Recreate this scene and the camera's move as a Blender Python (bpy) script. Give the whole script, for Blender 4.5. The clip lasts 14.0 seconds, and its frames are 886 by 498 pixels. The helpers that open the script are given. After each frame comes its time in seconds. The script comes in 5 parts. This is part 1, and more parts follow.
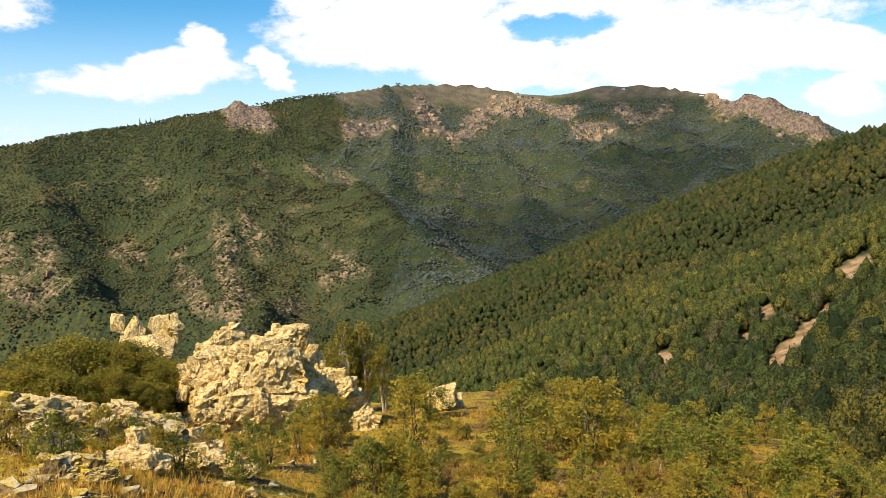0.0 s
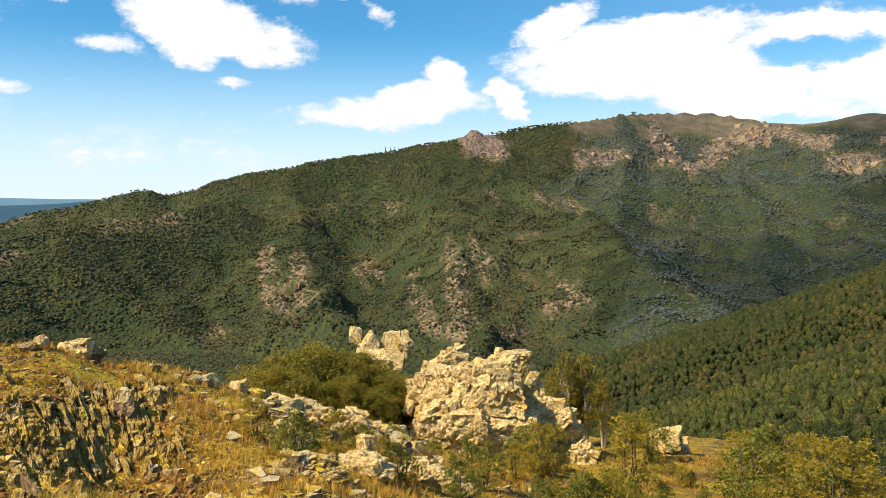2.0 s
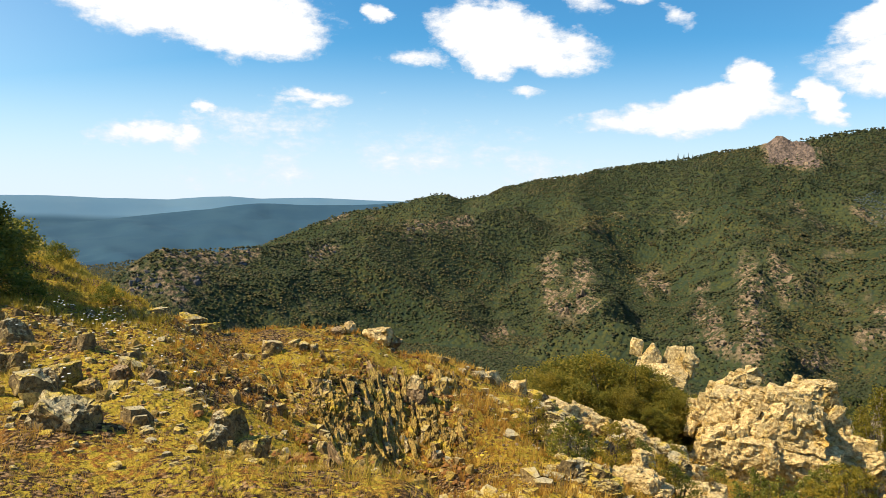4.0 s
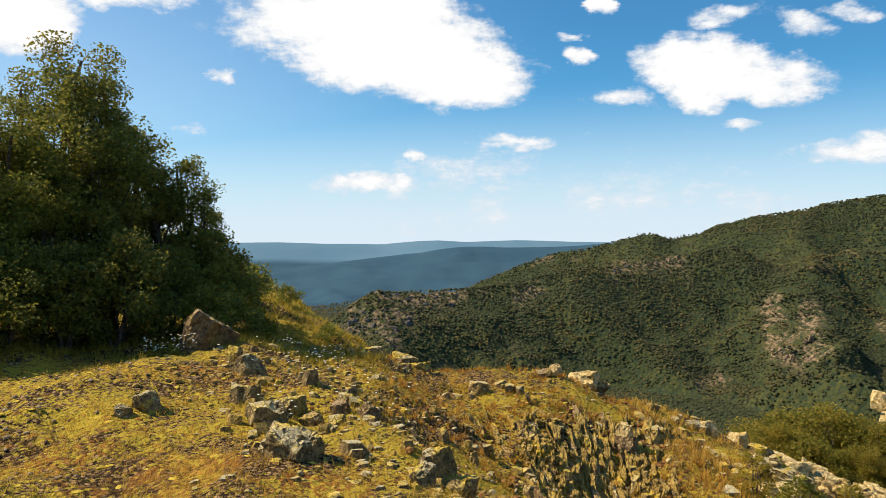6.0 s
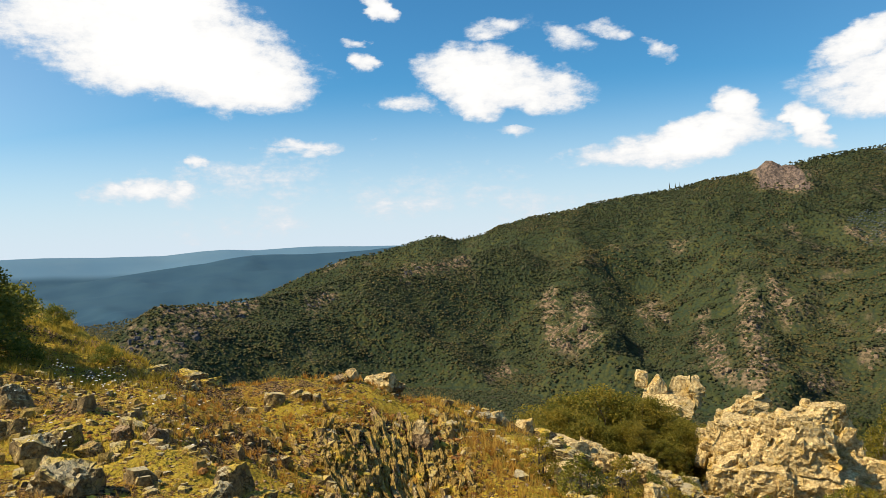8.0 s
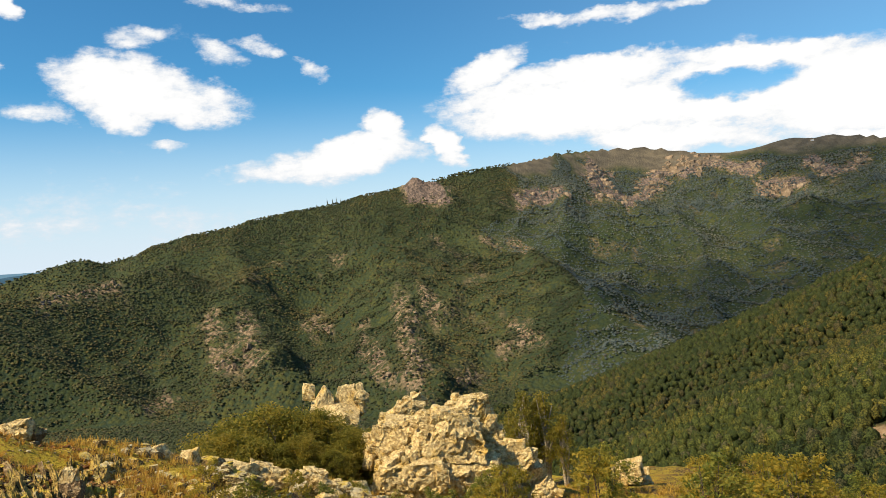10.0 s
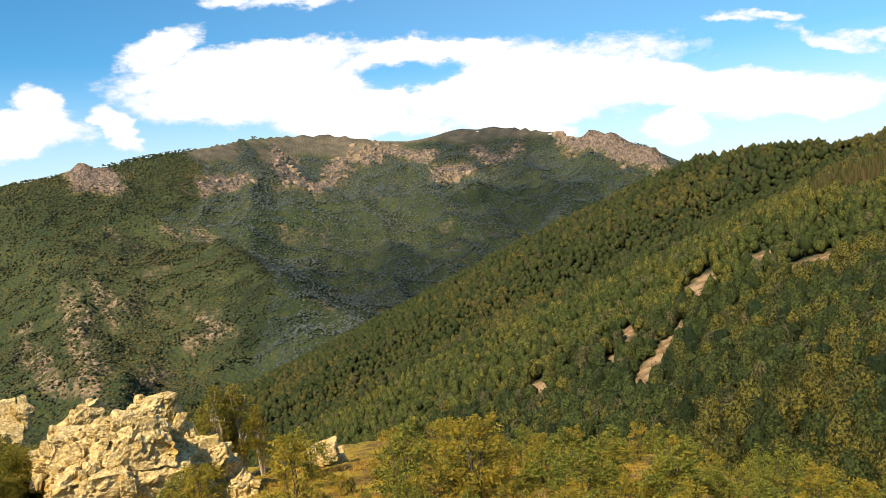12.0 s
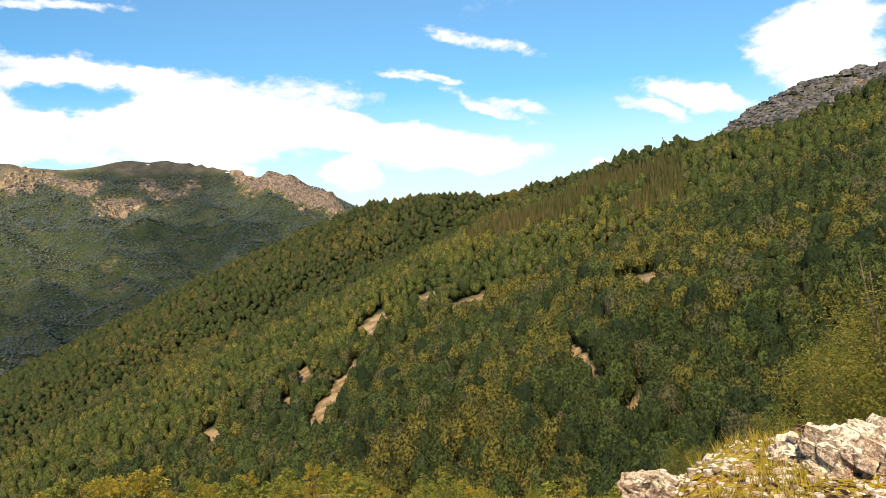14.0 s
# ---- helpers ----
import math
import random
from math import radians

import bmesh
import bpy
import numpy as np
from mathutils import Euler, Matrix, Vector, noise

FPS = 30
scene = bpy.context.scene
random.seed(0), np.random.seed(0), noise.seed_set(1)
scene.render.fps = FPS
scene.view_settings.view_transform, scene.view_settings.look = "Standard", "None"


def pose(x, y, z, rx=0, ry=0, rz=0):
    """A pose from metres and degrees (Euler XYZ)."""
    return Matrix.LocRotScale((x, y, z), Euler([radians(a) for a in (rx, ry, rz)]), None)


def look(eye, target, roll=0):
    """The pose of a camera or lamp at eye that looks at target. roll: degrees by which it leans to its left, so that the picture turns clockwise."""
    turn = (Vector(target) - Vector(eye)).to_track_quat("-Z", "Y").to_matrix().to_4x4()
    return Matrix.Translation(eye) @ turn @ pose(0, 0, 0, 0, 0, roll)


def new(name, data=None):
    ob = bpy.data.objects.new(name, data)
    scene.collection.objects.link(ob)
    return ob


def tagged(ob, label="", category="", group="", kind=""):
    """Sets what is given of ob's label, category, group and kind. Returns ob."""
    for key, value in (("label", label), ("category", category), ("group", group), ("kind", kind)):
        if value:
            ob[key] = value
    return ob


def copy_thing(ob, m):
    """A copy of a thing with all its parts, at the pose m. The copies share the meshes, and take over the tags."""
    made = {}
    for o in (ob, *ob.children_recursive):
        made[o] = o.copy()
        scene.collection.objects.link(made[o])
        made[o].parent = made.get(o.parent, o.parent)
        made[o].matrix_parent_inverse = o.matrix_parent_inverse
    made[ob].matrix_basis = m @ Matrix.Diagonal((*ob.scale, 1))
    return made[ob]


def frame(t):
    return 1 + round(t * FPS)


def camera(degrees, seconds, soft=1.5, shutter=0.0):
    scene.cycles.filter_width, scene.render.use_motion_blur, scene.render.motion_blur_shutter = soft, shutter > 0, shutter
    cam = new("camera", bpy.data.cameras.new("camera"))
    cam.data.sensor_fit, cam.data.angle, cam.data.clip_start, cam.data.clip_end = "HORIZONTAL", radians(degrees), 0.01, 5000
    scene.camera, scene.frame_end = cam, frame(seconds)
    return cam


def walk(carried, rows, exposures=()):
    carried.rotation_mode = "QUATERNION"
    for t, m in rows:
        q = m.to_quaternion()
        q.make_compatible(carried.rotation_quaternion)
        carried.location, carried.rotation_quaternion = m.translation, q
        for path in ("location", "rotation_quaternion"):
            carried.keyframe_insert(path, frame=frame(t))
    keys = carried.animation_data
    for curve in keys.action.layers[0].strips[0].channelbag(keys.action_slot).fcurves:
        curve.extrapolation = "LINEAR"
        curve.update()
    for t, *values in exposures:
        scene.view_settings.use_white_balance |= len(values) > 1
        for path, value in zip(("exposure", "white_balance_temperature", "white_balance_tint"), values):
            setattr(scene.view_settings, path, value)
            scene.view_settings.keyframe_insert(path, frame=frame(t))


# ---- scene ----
cam = camera(60.0, 14.0, soft=0.6)
EYE = 1.7
PATH = [
    (0.0, pose(0, 0, EYE, 83.33, 1.62, 0.36)),
    (0.5, pose(0, 0, EYE, 84.09, 1.21, 0.54)),
    (1.0, pose(0, 0, EYE, 84.73, 1.49, 3.47)),
    (1.5, pose(0, 0, EYE, 84.81, 0.44, 10.37)),
    (2.0, pose(0, 0, EYE, 85.75, 0.36, 17.35)),
    (2.5, pose(0, 0, EYE, 86.91, 1.40, 21.50)),
    (3.0, pose(0, 0, EYE, 87.28, 0.64, 27.87)),
    (3.5, pose(0, 0, EYE, 86.60, -0.71, 34.09)),
    (4.0, pose(0, 0, EYE, 86.15, -0.96, 38.49)),
    (4.2, pose(0, 0, EYE, 86.27, -1.17, 39.77)),
    (6.3, pose(0, 0, EYE, 89.51, 0.60, 54.61)),
    (6.5, pose(0, 0, EYE, 89.66, 0.89, 54.68)),
    (7.0, pose(0, 0, EYE, 90.01, 1.00, 52.36)),
    (7.5, pose(0, 0, EYE, 90.16, 1.22, 45.93)),
    (8.0, pose(0, 0, EYE, 89.26, 2.11, 38.16)),
    (8.5, pose(0, 0, EYE, 89.58, 1.95, 28.43)),
    (8.7, pose(0, 0, EYE, 89.53, 2.04, 25.42)),
    (10.8, pose(0, 0, EYE, 88.56, 4.58, 3.20)),
    (11.0, pose(0, 0, EYE, 88.37, 4.32, -0.43)),
    (11.5, pose(0, 0, EYE, 86.86, 4.56, -7.21)),
    (12.0, pose(0, 0, EYE, 86.15, 5.31, -9.83)),
    (12.5, pose(0, 0, EYE, 85.70, 6.35, -15.10)),
    (13.0, pose(0, 0, EYE, 85.40, 6.30, -21.56)),
    (13.5, pose(0, 0, EYE, 84.65, 4.99, -26.49)),
    (14.0, pose(0, 0, EYE, 87.44, 3.19, -33.54)),
]
walk(cam, PATH, [(0.0, 0.80), (1.5, 0.76), (3.0, 0.72), (4.0, 0.68), (6.5, 0.50), (8.5, 0.46), (11.0, 0.64), (12.0, 0.78), (14.0, 0.84)])

# ---- daylight: late-summer sun from behind the left shoulder, sky with clouds ----
SUN_AZ, SUN_EL = 136.0, 47.0          # degrees to the left of +y, and up


def bearing(az, el=0.0):
    a, e = radians(az), radians(el)
    return Vector((-math.sin(a) * math.cos(e), math.cos(a) * math.cos(e), math.sin(e)))


lamp = bpy.data.lights.new("sun", "SUN")
lamp.energy, lamp.angle, lamp.color = 4.9, radians(0.5), (1.0, 0.785, 0.50)
sun = new("sun", lamp)
sun.matrix_world = look(bearing(SUN_AZ, SUN_EL) * 100, (0, 0, 0))


class Nodes:
    """Short notation for node trees: n('ShaderNodeX', {input: value or socket}) gives the node's first output."""

    def __init__(self, tree):
        self.tree = tree
        tree.nodes.clear()

    def put(self, nd, sockets):
        for k, v in (sockets or {}).items():
            if isinstance(v, bpy.types.NodeSocket):
                self.tree.links.new(v, nd.inputs[k])
            else:
                nd.inputs[k].default_value = v
        return nd

    def node(self, kind, sockets=None):
        return self.put(self.tree.nodes.new(kind), sockets)

    def __call__(self, kind, sockets=None):
        nd = self.node(kind, sockets)
        return nd.outputs[0] if len(nd.outputs) else nd

    def math(self, op, a, b=0.0, c=0.0):
        nd = self.tree.nodes.new("ShaderNodeMath")
        nd.operation = op
        return self.put(nd, {0: a, 1: b, 2: c}).outputs[0]

    def mix(self, fac, a, b, blend="MIX"):
        nd = self.tree.nodes.new("ShaderNodeMix")
        nd.data_type, nd.blend_type = "RGBA", blend
        a, b = (v if isinstance(v, bpy.types.NodeSocket) else (*v[:3], 1) for v in (a, b))
        return self.put(nd, {0: fac, 6: a, 7: b}).outputs[2]

    def ramp(self, fac, lo, hi):
        nd = self.tree.nodes.new("ShaderNodeMapRange")
        nd.interpolation_type = "SMOOTHSTEP"
        if lo > hi:
            return self.math("SUBTRACT", 1.0, self.ramp(fac, hi, lo))
        return self.put(nd, {0: fac, 1: lo, 2: hi, 3: 0.0, 4: 1.0}).outputs[0]

    def noise(self, vec, scale, detail=4.0, rough=0.55, distort=0.0):
        return self("ShaderNodeTexNoise", {"Vector": vec, "Scale": scale, "Detail": detail, "Roughness": rough, "Distortion": distort})


# clouds: bearing, height, half width, half height (degrees), density, lean
CLOUDS_LEFT = [
    (57.7, 14.1, 11.7, 4.00, 1.7, 0.47),
    (58.4, 16.5, 6.1, 2.98, 1.5, 0.25),
    (33.8, 11.3, 6.9, 2.18, 1.5, 0.51),
    (35.2, 9.7, 2.9, 1.20, 1.3, 0.64),
    (82.8, 14.2, 4.1, 2.90, 1.6, 0.04),
    (76.2, 16.4, 4.5, 0.96, 1.0, -0.19),
    (42.0, 16.6, 1.7, 0.84, 1.3, 0.92),
    (43.5, 13.1, 1.2, 0.70, 1.1, 0.09),
    (43.7, 14.5, 1.2, 0.39, 0.7, 0.48),
    (47.5, 7.1, 2.7, 0.69, 0.75, 0.58),
    (60.3, 4.0, 3.0, 0.89, 0.75, -0.07),
    (55.7, 6.1, 0.8, 0.51, 0.6, 0.02),
    (40.6, 9.9, 2.7, 0.80, 0.6, 0.55),
    (32.1, 7.4, 1.6, 0.34, 0.5, 0.29),
    (72.1, 7.9, 1.3, 0.44, 0.6, -0.07),
    (69.5, 11.7, 0.9, 0.61, 0.55, 0.02),
]
CLOUDS_MIDDLE = [
    (42.5, 3.7, 12.3, 1.92, 0.22, 0.32),
    (52.3, 1.7, 5.7, 1.13, 0.2, -0.20),
    (28.2, 14.2, 1.7, 1.02, 0.5, 0.46),
    (34.2, 14.5, 1.5, 0.54, 0.5, -0.09),
    (18.8, 6.9, 5.0, 1.35, 1.3, -0.20),
    (17.0, 8.6, 2.0, 1.51, 1.3, 0.11),
    (12.4, 6.7, 1.5, 1.76, 1.4, 0.03),
    (26.2, 5.7, 3.6, 0.69, 0.6, -0.53),
    (25.3, 14.5, 1.7, 0.60, 0.6, 0.38),
    (22.0, 13.2, 1.0, 0.69, 0.5, 0.60),
    (48.3, 6.7, 2.0, 0.56, 0.5, -0.03),
    (33.6, 14.8, 2.2, 0.60, 0.5, -0.21),
    (4.5, 15.2, 2.6, 0.40, 0.7, 0.84),
    (8.9, 12.0, 3.2, 1.43, 1.2, -0.65),
]
CLOUDS_RIGHT = [
    (26.9, 17.1, 3.1, 0.51, 0.6, 0.28),
    (57.2, 3.7, 1.3, 0.91, 0.6, 0.00),
    (-1.7, 8.0, 15.2, 2.37, 1.6, 0.19),
    (1.0, 11.1, 8.0, 1.16, 1.4, -0.01),
    (-10.9, 10.7, 7.4, 0.79, 1.4, 1.07),
    (20.0, 6.2, 6.4, 1.73, 1.4, -0.26),
    (16.8, 8.6, 1.9, 1.48, 1.3, 0.17),
    (-22.2, 7.0, 10.2, 1.61, 1.6, 0.66),
    (-26.8, 3.7, 2.7, 1.41, 1.4, -0.27),
    (-16.2, 4.4, 3.9, 0.80, 1.3, 0.58),
    (-3.9, 5.7, 7.2, 1.20, 1.4, 0.50),
    (-0.6, 14.6, 4.5, 0.57, 0.9, 0.41),
    (-30.8, 10.0, 2.2, 0.34, 0.8, 1.06),
    (-37.1, 7.9, 4.1, 0.49, 0.8, 3.04),
    (-34.2, 4.7, 5.8, 0.94, 1.5, 1.46),
    (-32.3, 10.1, 2.8, 0.40, 0.8, 1.06),
]
CLOUDS_BRINK = [
    (-12.4, 8.1, 15.8, 3.38, 1.6, 0.42),
    (-30.9, 5.6, 10.7, 1.47, 1.5, 1.02),
    (-2.4, 8.5, 15.9, 2.70, 1.4, 0.21),
    (-9.9, 8.9, 20.3, 1.90, 1.1, 0.31),
    (2.0, 8.9, 9.6, 2.91, 1.5, 0.12),
    (-39.3, 7.9, 3.7, 0.63, 0.9, 1.47),
    (-37.2, 12.6, 5.3, 0.52, 0.6, 2.65),
    (-52.2, 7.2, 4.4, 1.04, 1.1, 1.22),
    (-48.9, 6.7, 3.0, 0.62, 0.7, 1.83),
    (-59.0, 10.7, 4.6, 2.46, 1.4, -0.16),
    (-61.1, 8.7, 4.3, 1.99, 1.3, -0.19),
    (-45.1, 2.9, 0.8, 0.55, 0.8, -0.29),
    (-7.1, 14.9, 5.1, 0.54, 0.9, -0.87),
]
# the blue hole in the long cloud: bearing, height, half width and half height
CLOUD_GAPS = [(-8.8, 8.9, 5.4, 1.45)]
world = bpy.data.worlds.new("world")
scene.world = world
world.use_nodes = True
n = Nodes(world.node_tree)
sky_node = n.node("ShaderNodeTexSky")
sky_node.sky_type, sky_node.sun_disc = "NISHITA", False
sky_node.sun_elevation, sky_node.sun_rotation = radians(SUN_EL), radians(-SUN_AZ)
sky_node.air_density, sky_node.dust_density, sky_node.ozone_density, sky_node.altitude = 1.0, 0.6, 1.6, 900
sky = sky_node.outputs[0]
way = n("ShaderNodeTexCoord")
xyz = n.node("ShaderNodeSeparateXYZ", {0: way})
azim = n.math("MULTIPLY", n.math("ARCTAN2", n.math("MULTIPLY", xyz.outputs[0], -1.0), xyz.outputs[1]), 180 / math.pi)
elev = n.math("MULTIPLY", n.math("ARCSINE", xyz.outputs[2]), 180 / math.pi)
plane = n("ShaderNodeCombineXYZ", {0: n.math("MULTIPLY", azim, 0.55), 1: elev, 2: 0.0})


def drift(scale, far):
    """How far the wind has pulled the clouds' outlines: along and upwards, in degrees."""
    pull = n.node("ShaderNodeSeparateXYZ", {0: n.node("ShaderNodeTexNoise", {"Vector": plane, "Scale": scale, "Detail": 5.0, "Roughness": 0.6}).outputs["Color"]})
    return [n.math("MULTIPLY", n.math("SUBTRACT", pull.outputs[i], 0.5), k) for i, k in ((0, far), (1, far * 0.55))]


azim_c, elev_c = azim, elev
for scale, far in ((0.16, 6.0), (0.75, 2.4)):
    pull_a, pull_e = drift(scale, far)
    azim_c, elev_c = n.math("ADD", azim_c, pull_a), n.math("ADD", elev_c, pull_e)
wob = n.math("SUBTRACT", n.noise(plane, 0.30, 6.0, 0.62), 0.5)
wob2 = n.math("SUBTRACT", n.noise(plane, 0.11, 3.0, 0.5), 0.5)
cover = None
for ca, ce, cw, ch, dens, lean in CLOUDS_LEFT + CLOUDS_MIDDLE + CLOUDS_RIGHT + CLOUDS_BRINK:
    dx = n.math("MULTIPLY", n.math("SUBTRACT", azim_c, ca), 1 / cw)
    dy = n.math("MULTIPLY", n.math("SUBTRACT", n.math("SUBTRACT", elev_c, ce), n.math("MULTIPLY", dx, lean * ch)), 1 / ch)
    dist = n.math("ADD", n.math("POWER", n.math("ABSOLUTE", dx), 2.4), n.math("MULTIPLY", dy, dy))
    body = n.math("MULTIPLY", n.math("SUBTRACT", 1.0, dist), dens)
    cover = body if cover is None else n.math("MAXIMUM", cover, body)
for ca, ce, cw, ch in CLOUD_GAPS:
    dx, dy = n.math("MULTIPLY", n.math("SUBTRACT", azim_c, ca), 1 / cw), n.math("MULTIPLY", n.math("SUBTRACT", elev_c, ce), 1 / ch)
    dist = n.math("ADD", n.math("MULTIPLY", dx, dx), n.math("MULTIPLY", dy, dy))
    cover = n.math("SUBTRACT", cover, n.math("MULTIPLY", n.math("MAXIMUM", n.math("SUBTRACT", 1.0, dist), 0.0), 2.3))
cover = n.math("MAXIMUM", cover, -1.6)
field = n.math("ADD", cover, n.math("MULTIPLY", wob, 2.4))
field = n.math("ADD", field, n.math("MULTIPLY", wob2, 0.9))
field = n.math("ADD", field, n.math("MULTIPLY", n.math("SUBTRACT", n.noise(plane, 1.3, 6.0, 0.68), 0.5), 1.5))
mask = n.ramp(field, -0.1, 0.85)
thick = n.ramp(field, 0.1, 1.6)
high = n.math("MULTIPLY", n.ramp(n.math("ADD", n.noise(plane, 0.42, 7.0, 0.7), n.math("MULTIPLY", wob2, 0.5)), 0.66, 0.86), 0.22)
cloud = n.mix(thick, (9.0, 9.4, 10.0), (13.0, 12.7, 12.2))
veil = n.math("MAXIMUM", n.math("MULTIPLY", n.ramp(elev, 12.0, -1.0), 0.95), n.math("MULTIPLY", n.math("MULTIPLY", n.ramp(azim, 42.0, 88.0), n.ramp(elev, 30.0, 0.0)), 0.55))
veil = n.math("MAXIMUM", veil, n.math("MULTIPLY", n.ramp(azim, 25.0, -25.0), 0.12))
look_sky = n.mix(1.0, sky, (0.50, 1.22, 1.52), "MULTIPLY")
look_sky = n.mix(veil, look_sky, (8.5, 9.7, 10.9))
look_sky = n.mix(high, look_sky, cloud)
look_sky = n.mix(mask, look_sky, cloud)
back = n("ShaderNodeBackground", {0: look_sky, 1: 0.061})
n("ShaderNodeOutputWorld", {0: back})

# ---- numpy noise for the relief ----
def lattice(ix, iy, seed):
    h = (ix * 374761393 + iy * 668265263 + seed * 974634769) & 0xFFFFFFFF
    h = ((h ^ (h >> 13)) * 1274126177) & 0xFFFFFFFF
    return ((h ^ (h >> 16)) & 0xFFFF) / 65535.0


def value_noise(x, y, seed):
    ix, iy = np.floor(x).astype(np.int64), np.floor(y).astype(np.int64)
    fx, fy = x - ix, y - iy
    fx, fy = fx * fx * fx * (fx * (fx * 6 - 15) + 10), fy * fy * fy * (fy * (fy * 6 - 15) + 10)
    a, b = lattice(ix, iy, seed), lattice(ix + 1, iy, seed)
    c, d = lattice(ix, iy + 1, seed), lattice(ix + 1, iy + 1, seed)
    return (a + (b - a) * fx) * (1 - fy) + (c + (d - c) * fx) * fy - 0.5


def fbm(x, y, size, octaves, seed, gain=0.5):
    """Fractal relief of about -1 to 1 whose largest forms are that many metres wide."""
    out, amp, f = 0.0, 1.0, 1.0 / size
    for i in range(octaves):
        out = out + amp * value_noise(x * f + 17.3 * i, y * f - 9.1 * i, seed + i)
        amp, f = amp * gain, f * 2.03
    return out


def creases(x, y, size, octaves, seed):
    """Sharp ribs and gullies, 0 (gully) to 1 (rib)."""
    out, amp, f, tot = 0.0, 1.0, 1.0 / size, 0.0
    for i in range(octaves):
        out = out + amp * (1 - 2 * np.abs(value_noise(x * f + 5.7 * i, y * f + 3.3 * i, seed + i)) * 1.6)
        tot += amp
        amp, f = amp * 0.5, f * 2.1
    return out / tot


# ---- the lie of the land ----
def crest(*points):
    """A crest line from bearings, heights (degrees) and distances from the lookout."""
    rows = []
    for az, el, d in points:
        a = radians(az)
        rows.append((-d * math.sin(a), d * math.cos(a), EYE + d * math.tan(radians(el))))
    return np.array(rows)


def ridge(x, y, line, slope, bend=1.0, scale=100.0):
    """Height of a ridge: its crest line, falling away on both sides."""
    best = np.full(x.shape, -1e9)
    for (x0, y0, z0), (x1, y1, z1) in zip(line[:-1], line[1:]):
        ex, ey = x1 - x0, y1 - y0
        s = np.clip(((x - x0) * ex + (y - y0) * ey) / (ex * ex + ey * ey), 0, 1)
        d = np.hypot(x - x0 - s * ex, y - y0 - s * ey)
        best = np.maximum(best, z0 + s * (z1 - z0) - slope * scale * (d / scale) ** bend)
    return best


def away(x, y, line):
    """Distance on the map to a crest line."""
    best = np.full(x.shape, 1e9)
    for (x0, y0, z0), (x1, y1, z1) in zip(line[:-1], line[1:]):
        ex, ey = x1 - x0, y1 - y0
        s = np.clip(((x - x0) * ex + (y - y0) * ey) / (ex * ex + ey * ey), 0, 1)
        best = np.minimum(best, np.hypot(x - x0 - s * ex, y - y0 - s * ey))
    return best


MASSIF_LEFT = crest((56, -5.05, 2050), (51.5, -3.55, 2080), (48.0, -2.05, 2120), (46.4, -1.40, 2140), (44.4, -0.95, 2150), (42.5, -0.65, 2160), (40.6, -0.15, 2180), (39.4, 0.20, 2180), (38.5, 0.30, 2180), (37.6, 0.10, 2190),
                    (36.8, -0.05, 2200), (35, 0.40, 2200), (33.9, 0.90, 2200), (31.0, 1.50, 2210), (28.7, 1.75, 2230), (27.2, 2.25, 2250), (25.8, 2.45, 2260), (24.2, 2.70, 2270),
                    (21.6, 2.95, 2290), (20.5, 3.15, 2300), (19.3, 3.50, 2310), (17.2, 3.75, 2330), (16.2, 3.95, 2350), (14.4, 4.25, 2400))
MASSIF_RIGHT = crest((14.4, 4.18, 2400), (12.4, 4.53, 2450), (11.7, 4.68, 2470), (10.1, 4.88, 2500), (8.5, 5.03, 2560), (6.9, 5.18, 2620), (5.3, 5.38, 2750), (3.7, 5.58, 2880), (1.0, 5.58, 3000), (-1.6, 5.43, 3050),
                     (-3.8, 5.03, 3000), (-5.0, 4.83, 2950), (-7.6, 4.60, 2950), (-8.5, 4.63, 2950), (-10.3, 4.93, 2950), (-12.3, 4.98, 2930), (-15.0, 4.83, 2900), (-17.7, 4.23, 2820), (-19.2, 3.83, 2770),
                     (-20.2, 3.38, 2740), (-22.3, 3.08, 2700), (-24.8, 2.38, 2690), (-26.0, 1.48, 2680), (-27.1, 0.68, 2660), (-28.2, 0.18, 2650), (-33, -0.72, 2700), (-45, -1.12, 2700))
CRAG = crest((16.3, 3.7, 2330), (15.6, 4.5, 2330), (15.0, 4.95, 2330), (14.5, 4.6, 2330), (13.9, 4.35, 2330), (13.3, 4.45, 2320), (12.6, 4.0, 2310))
BUTTE = crest((-19.4, 3.75, 2660), (-20.4, 3.60, 2640), (-20.9, 4.00, 2640), (-21.7, 4.10, 2630), (-22.4, 3.95, 2620), (-23.3, 3.25, 2610), (-24.8, 2.85, 2600), (-25.6, 2.05, 2590), (-26.3, 1.25, 2580))
SPUR_LIT = crest((12.5, 3.2, 2300), (9.6, 0.0, 2000), (5.8, -2.3, 1700), (1.0, -5.6, 1400), (-2.8, -9.2, 1180))
SPUR_INNER = crest((-8.5, 2.6, 2700), (-9.6, 0.2, 2350), (-10.5, -2.3, 2050), (-12.6, -5.0, 1800), (-13.5, -8, 1550))
SPUR_FAR = crest((-21.0, 2.6, 2550), (-19.0, 0.2, 2250), (-18.0, -3, 1900), (-16.5, -6.0, 1600))
SPUR_CLIFF = crest((19.5, 2.6, 2200), (17.5, -1.8, 1800), (16.5, -4.6, 1520), (15.6, -11.2, 1090))
SPUR_MID = crest((28.5, 1.6, 2200), (27.5, -3.0, 1700), (26.0, -8.5, 1300), (25.5, -12.5, 1050))
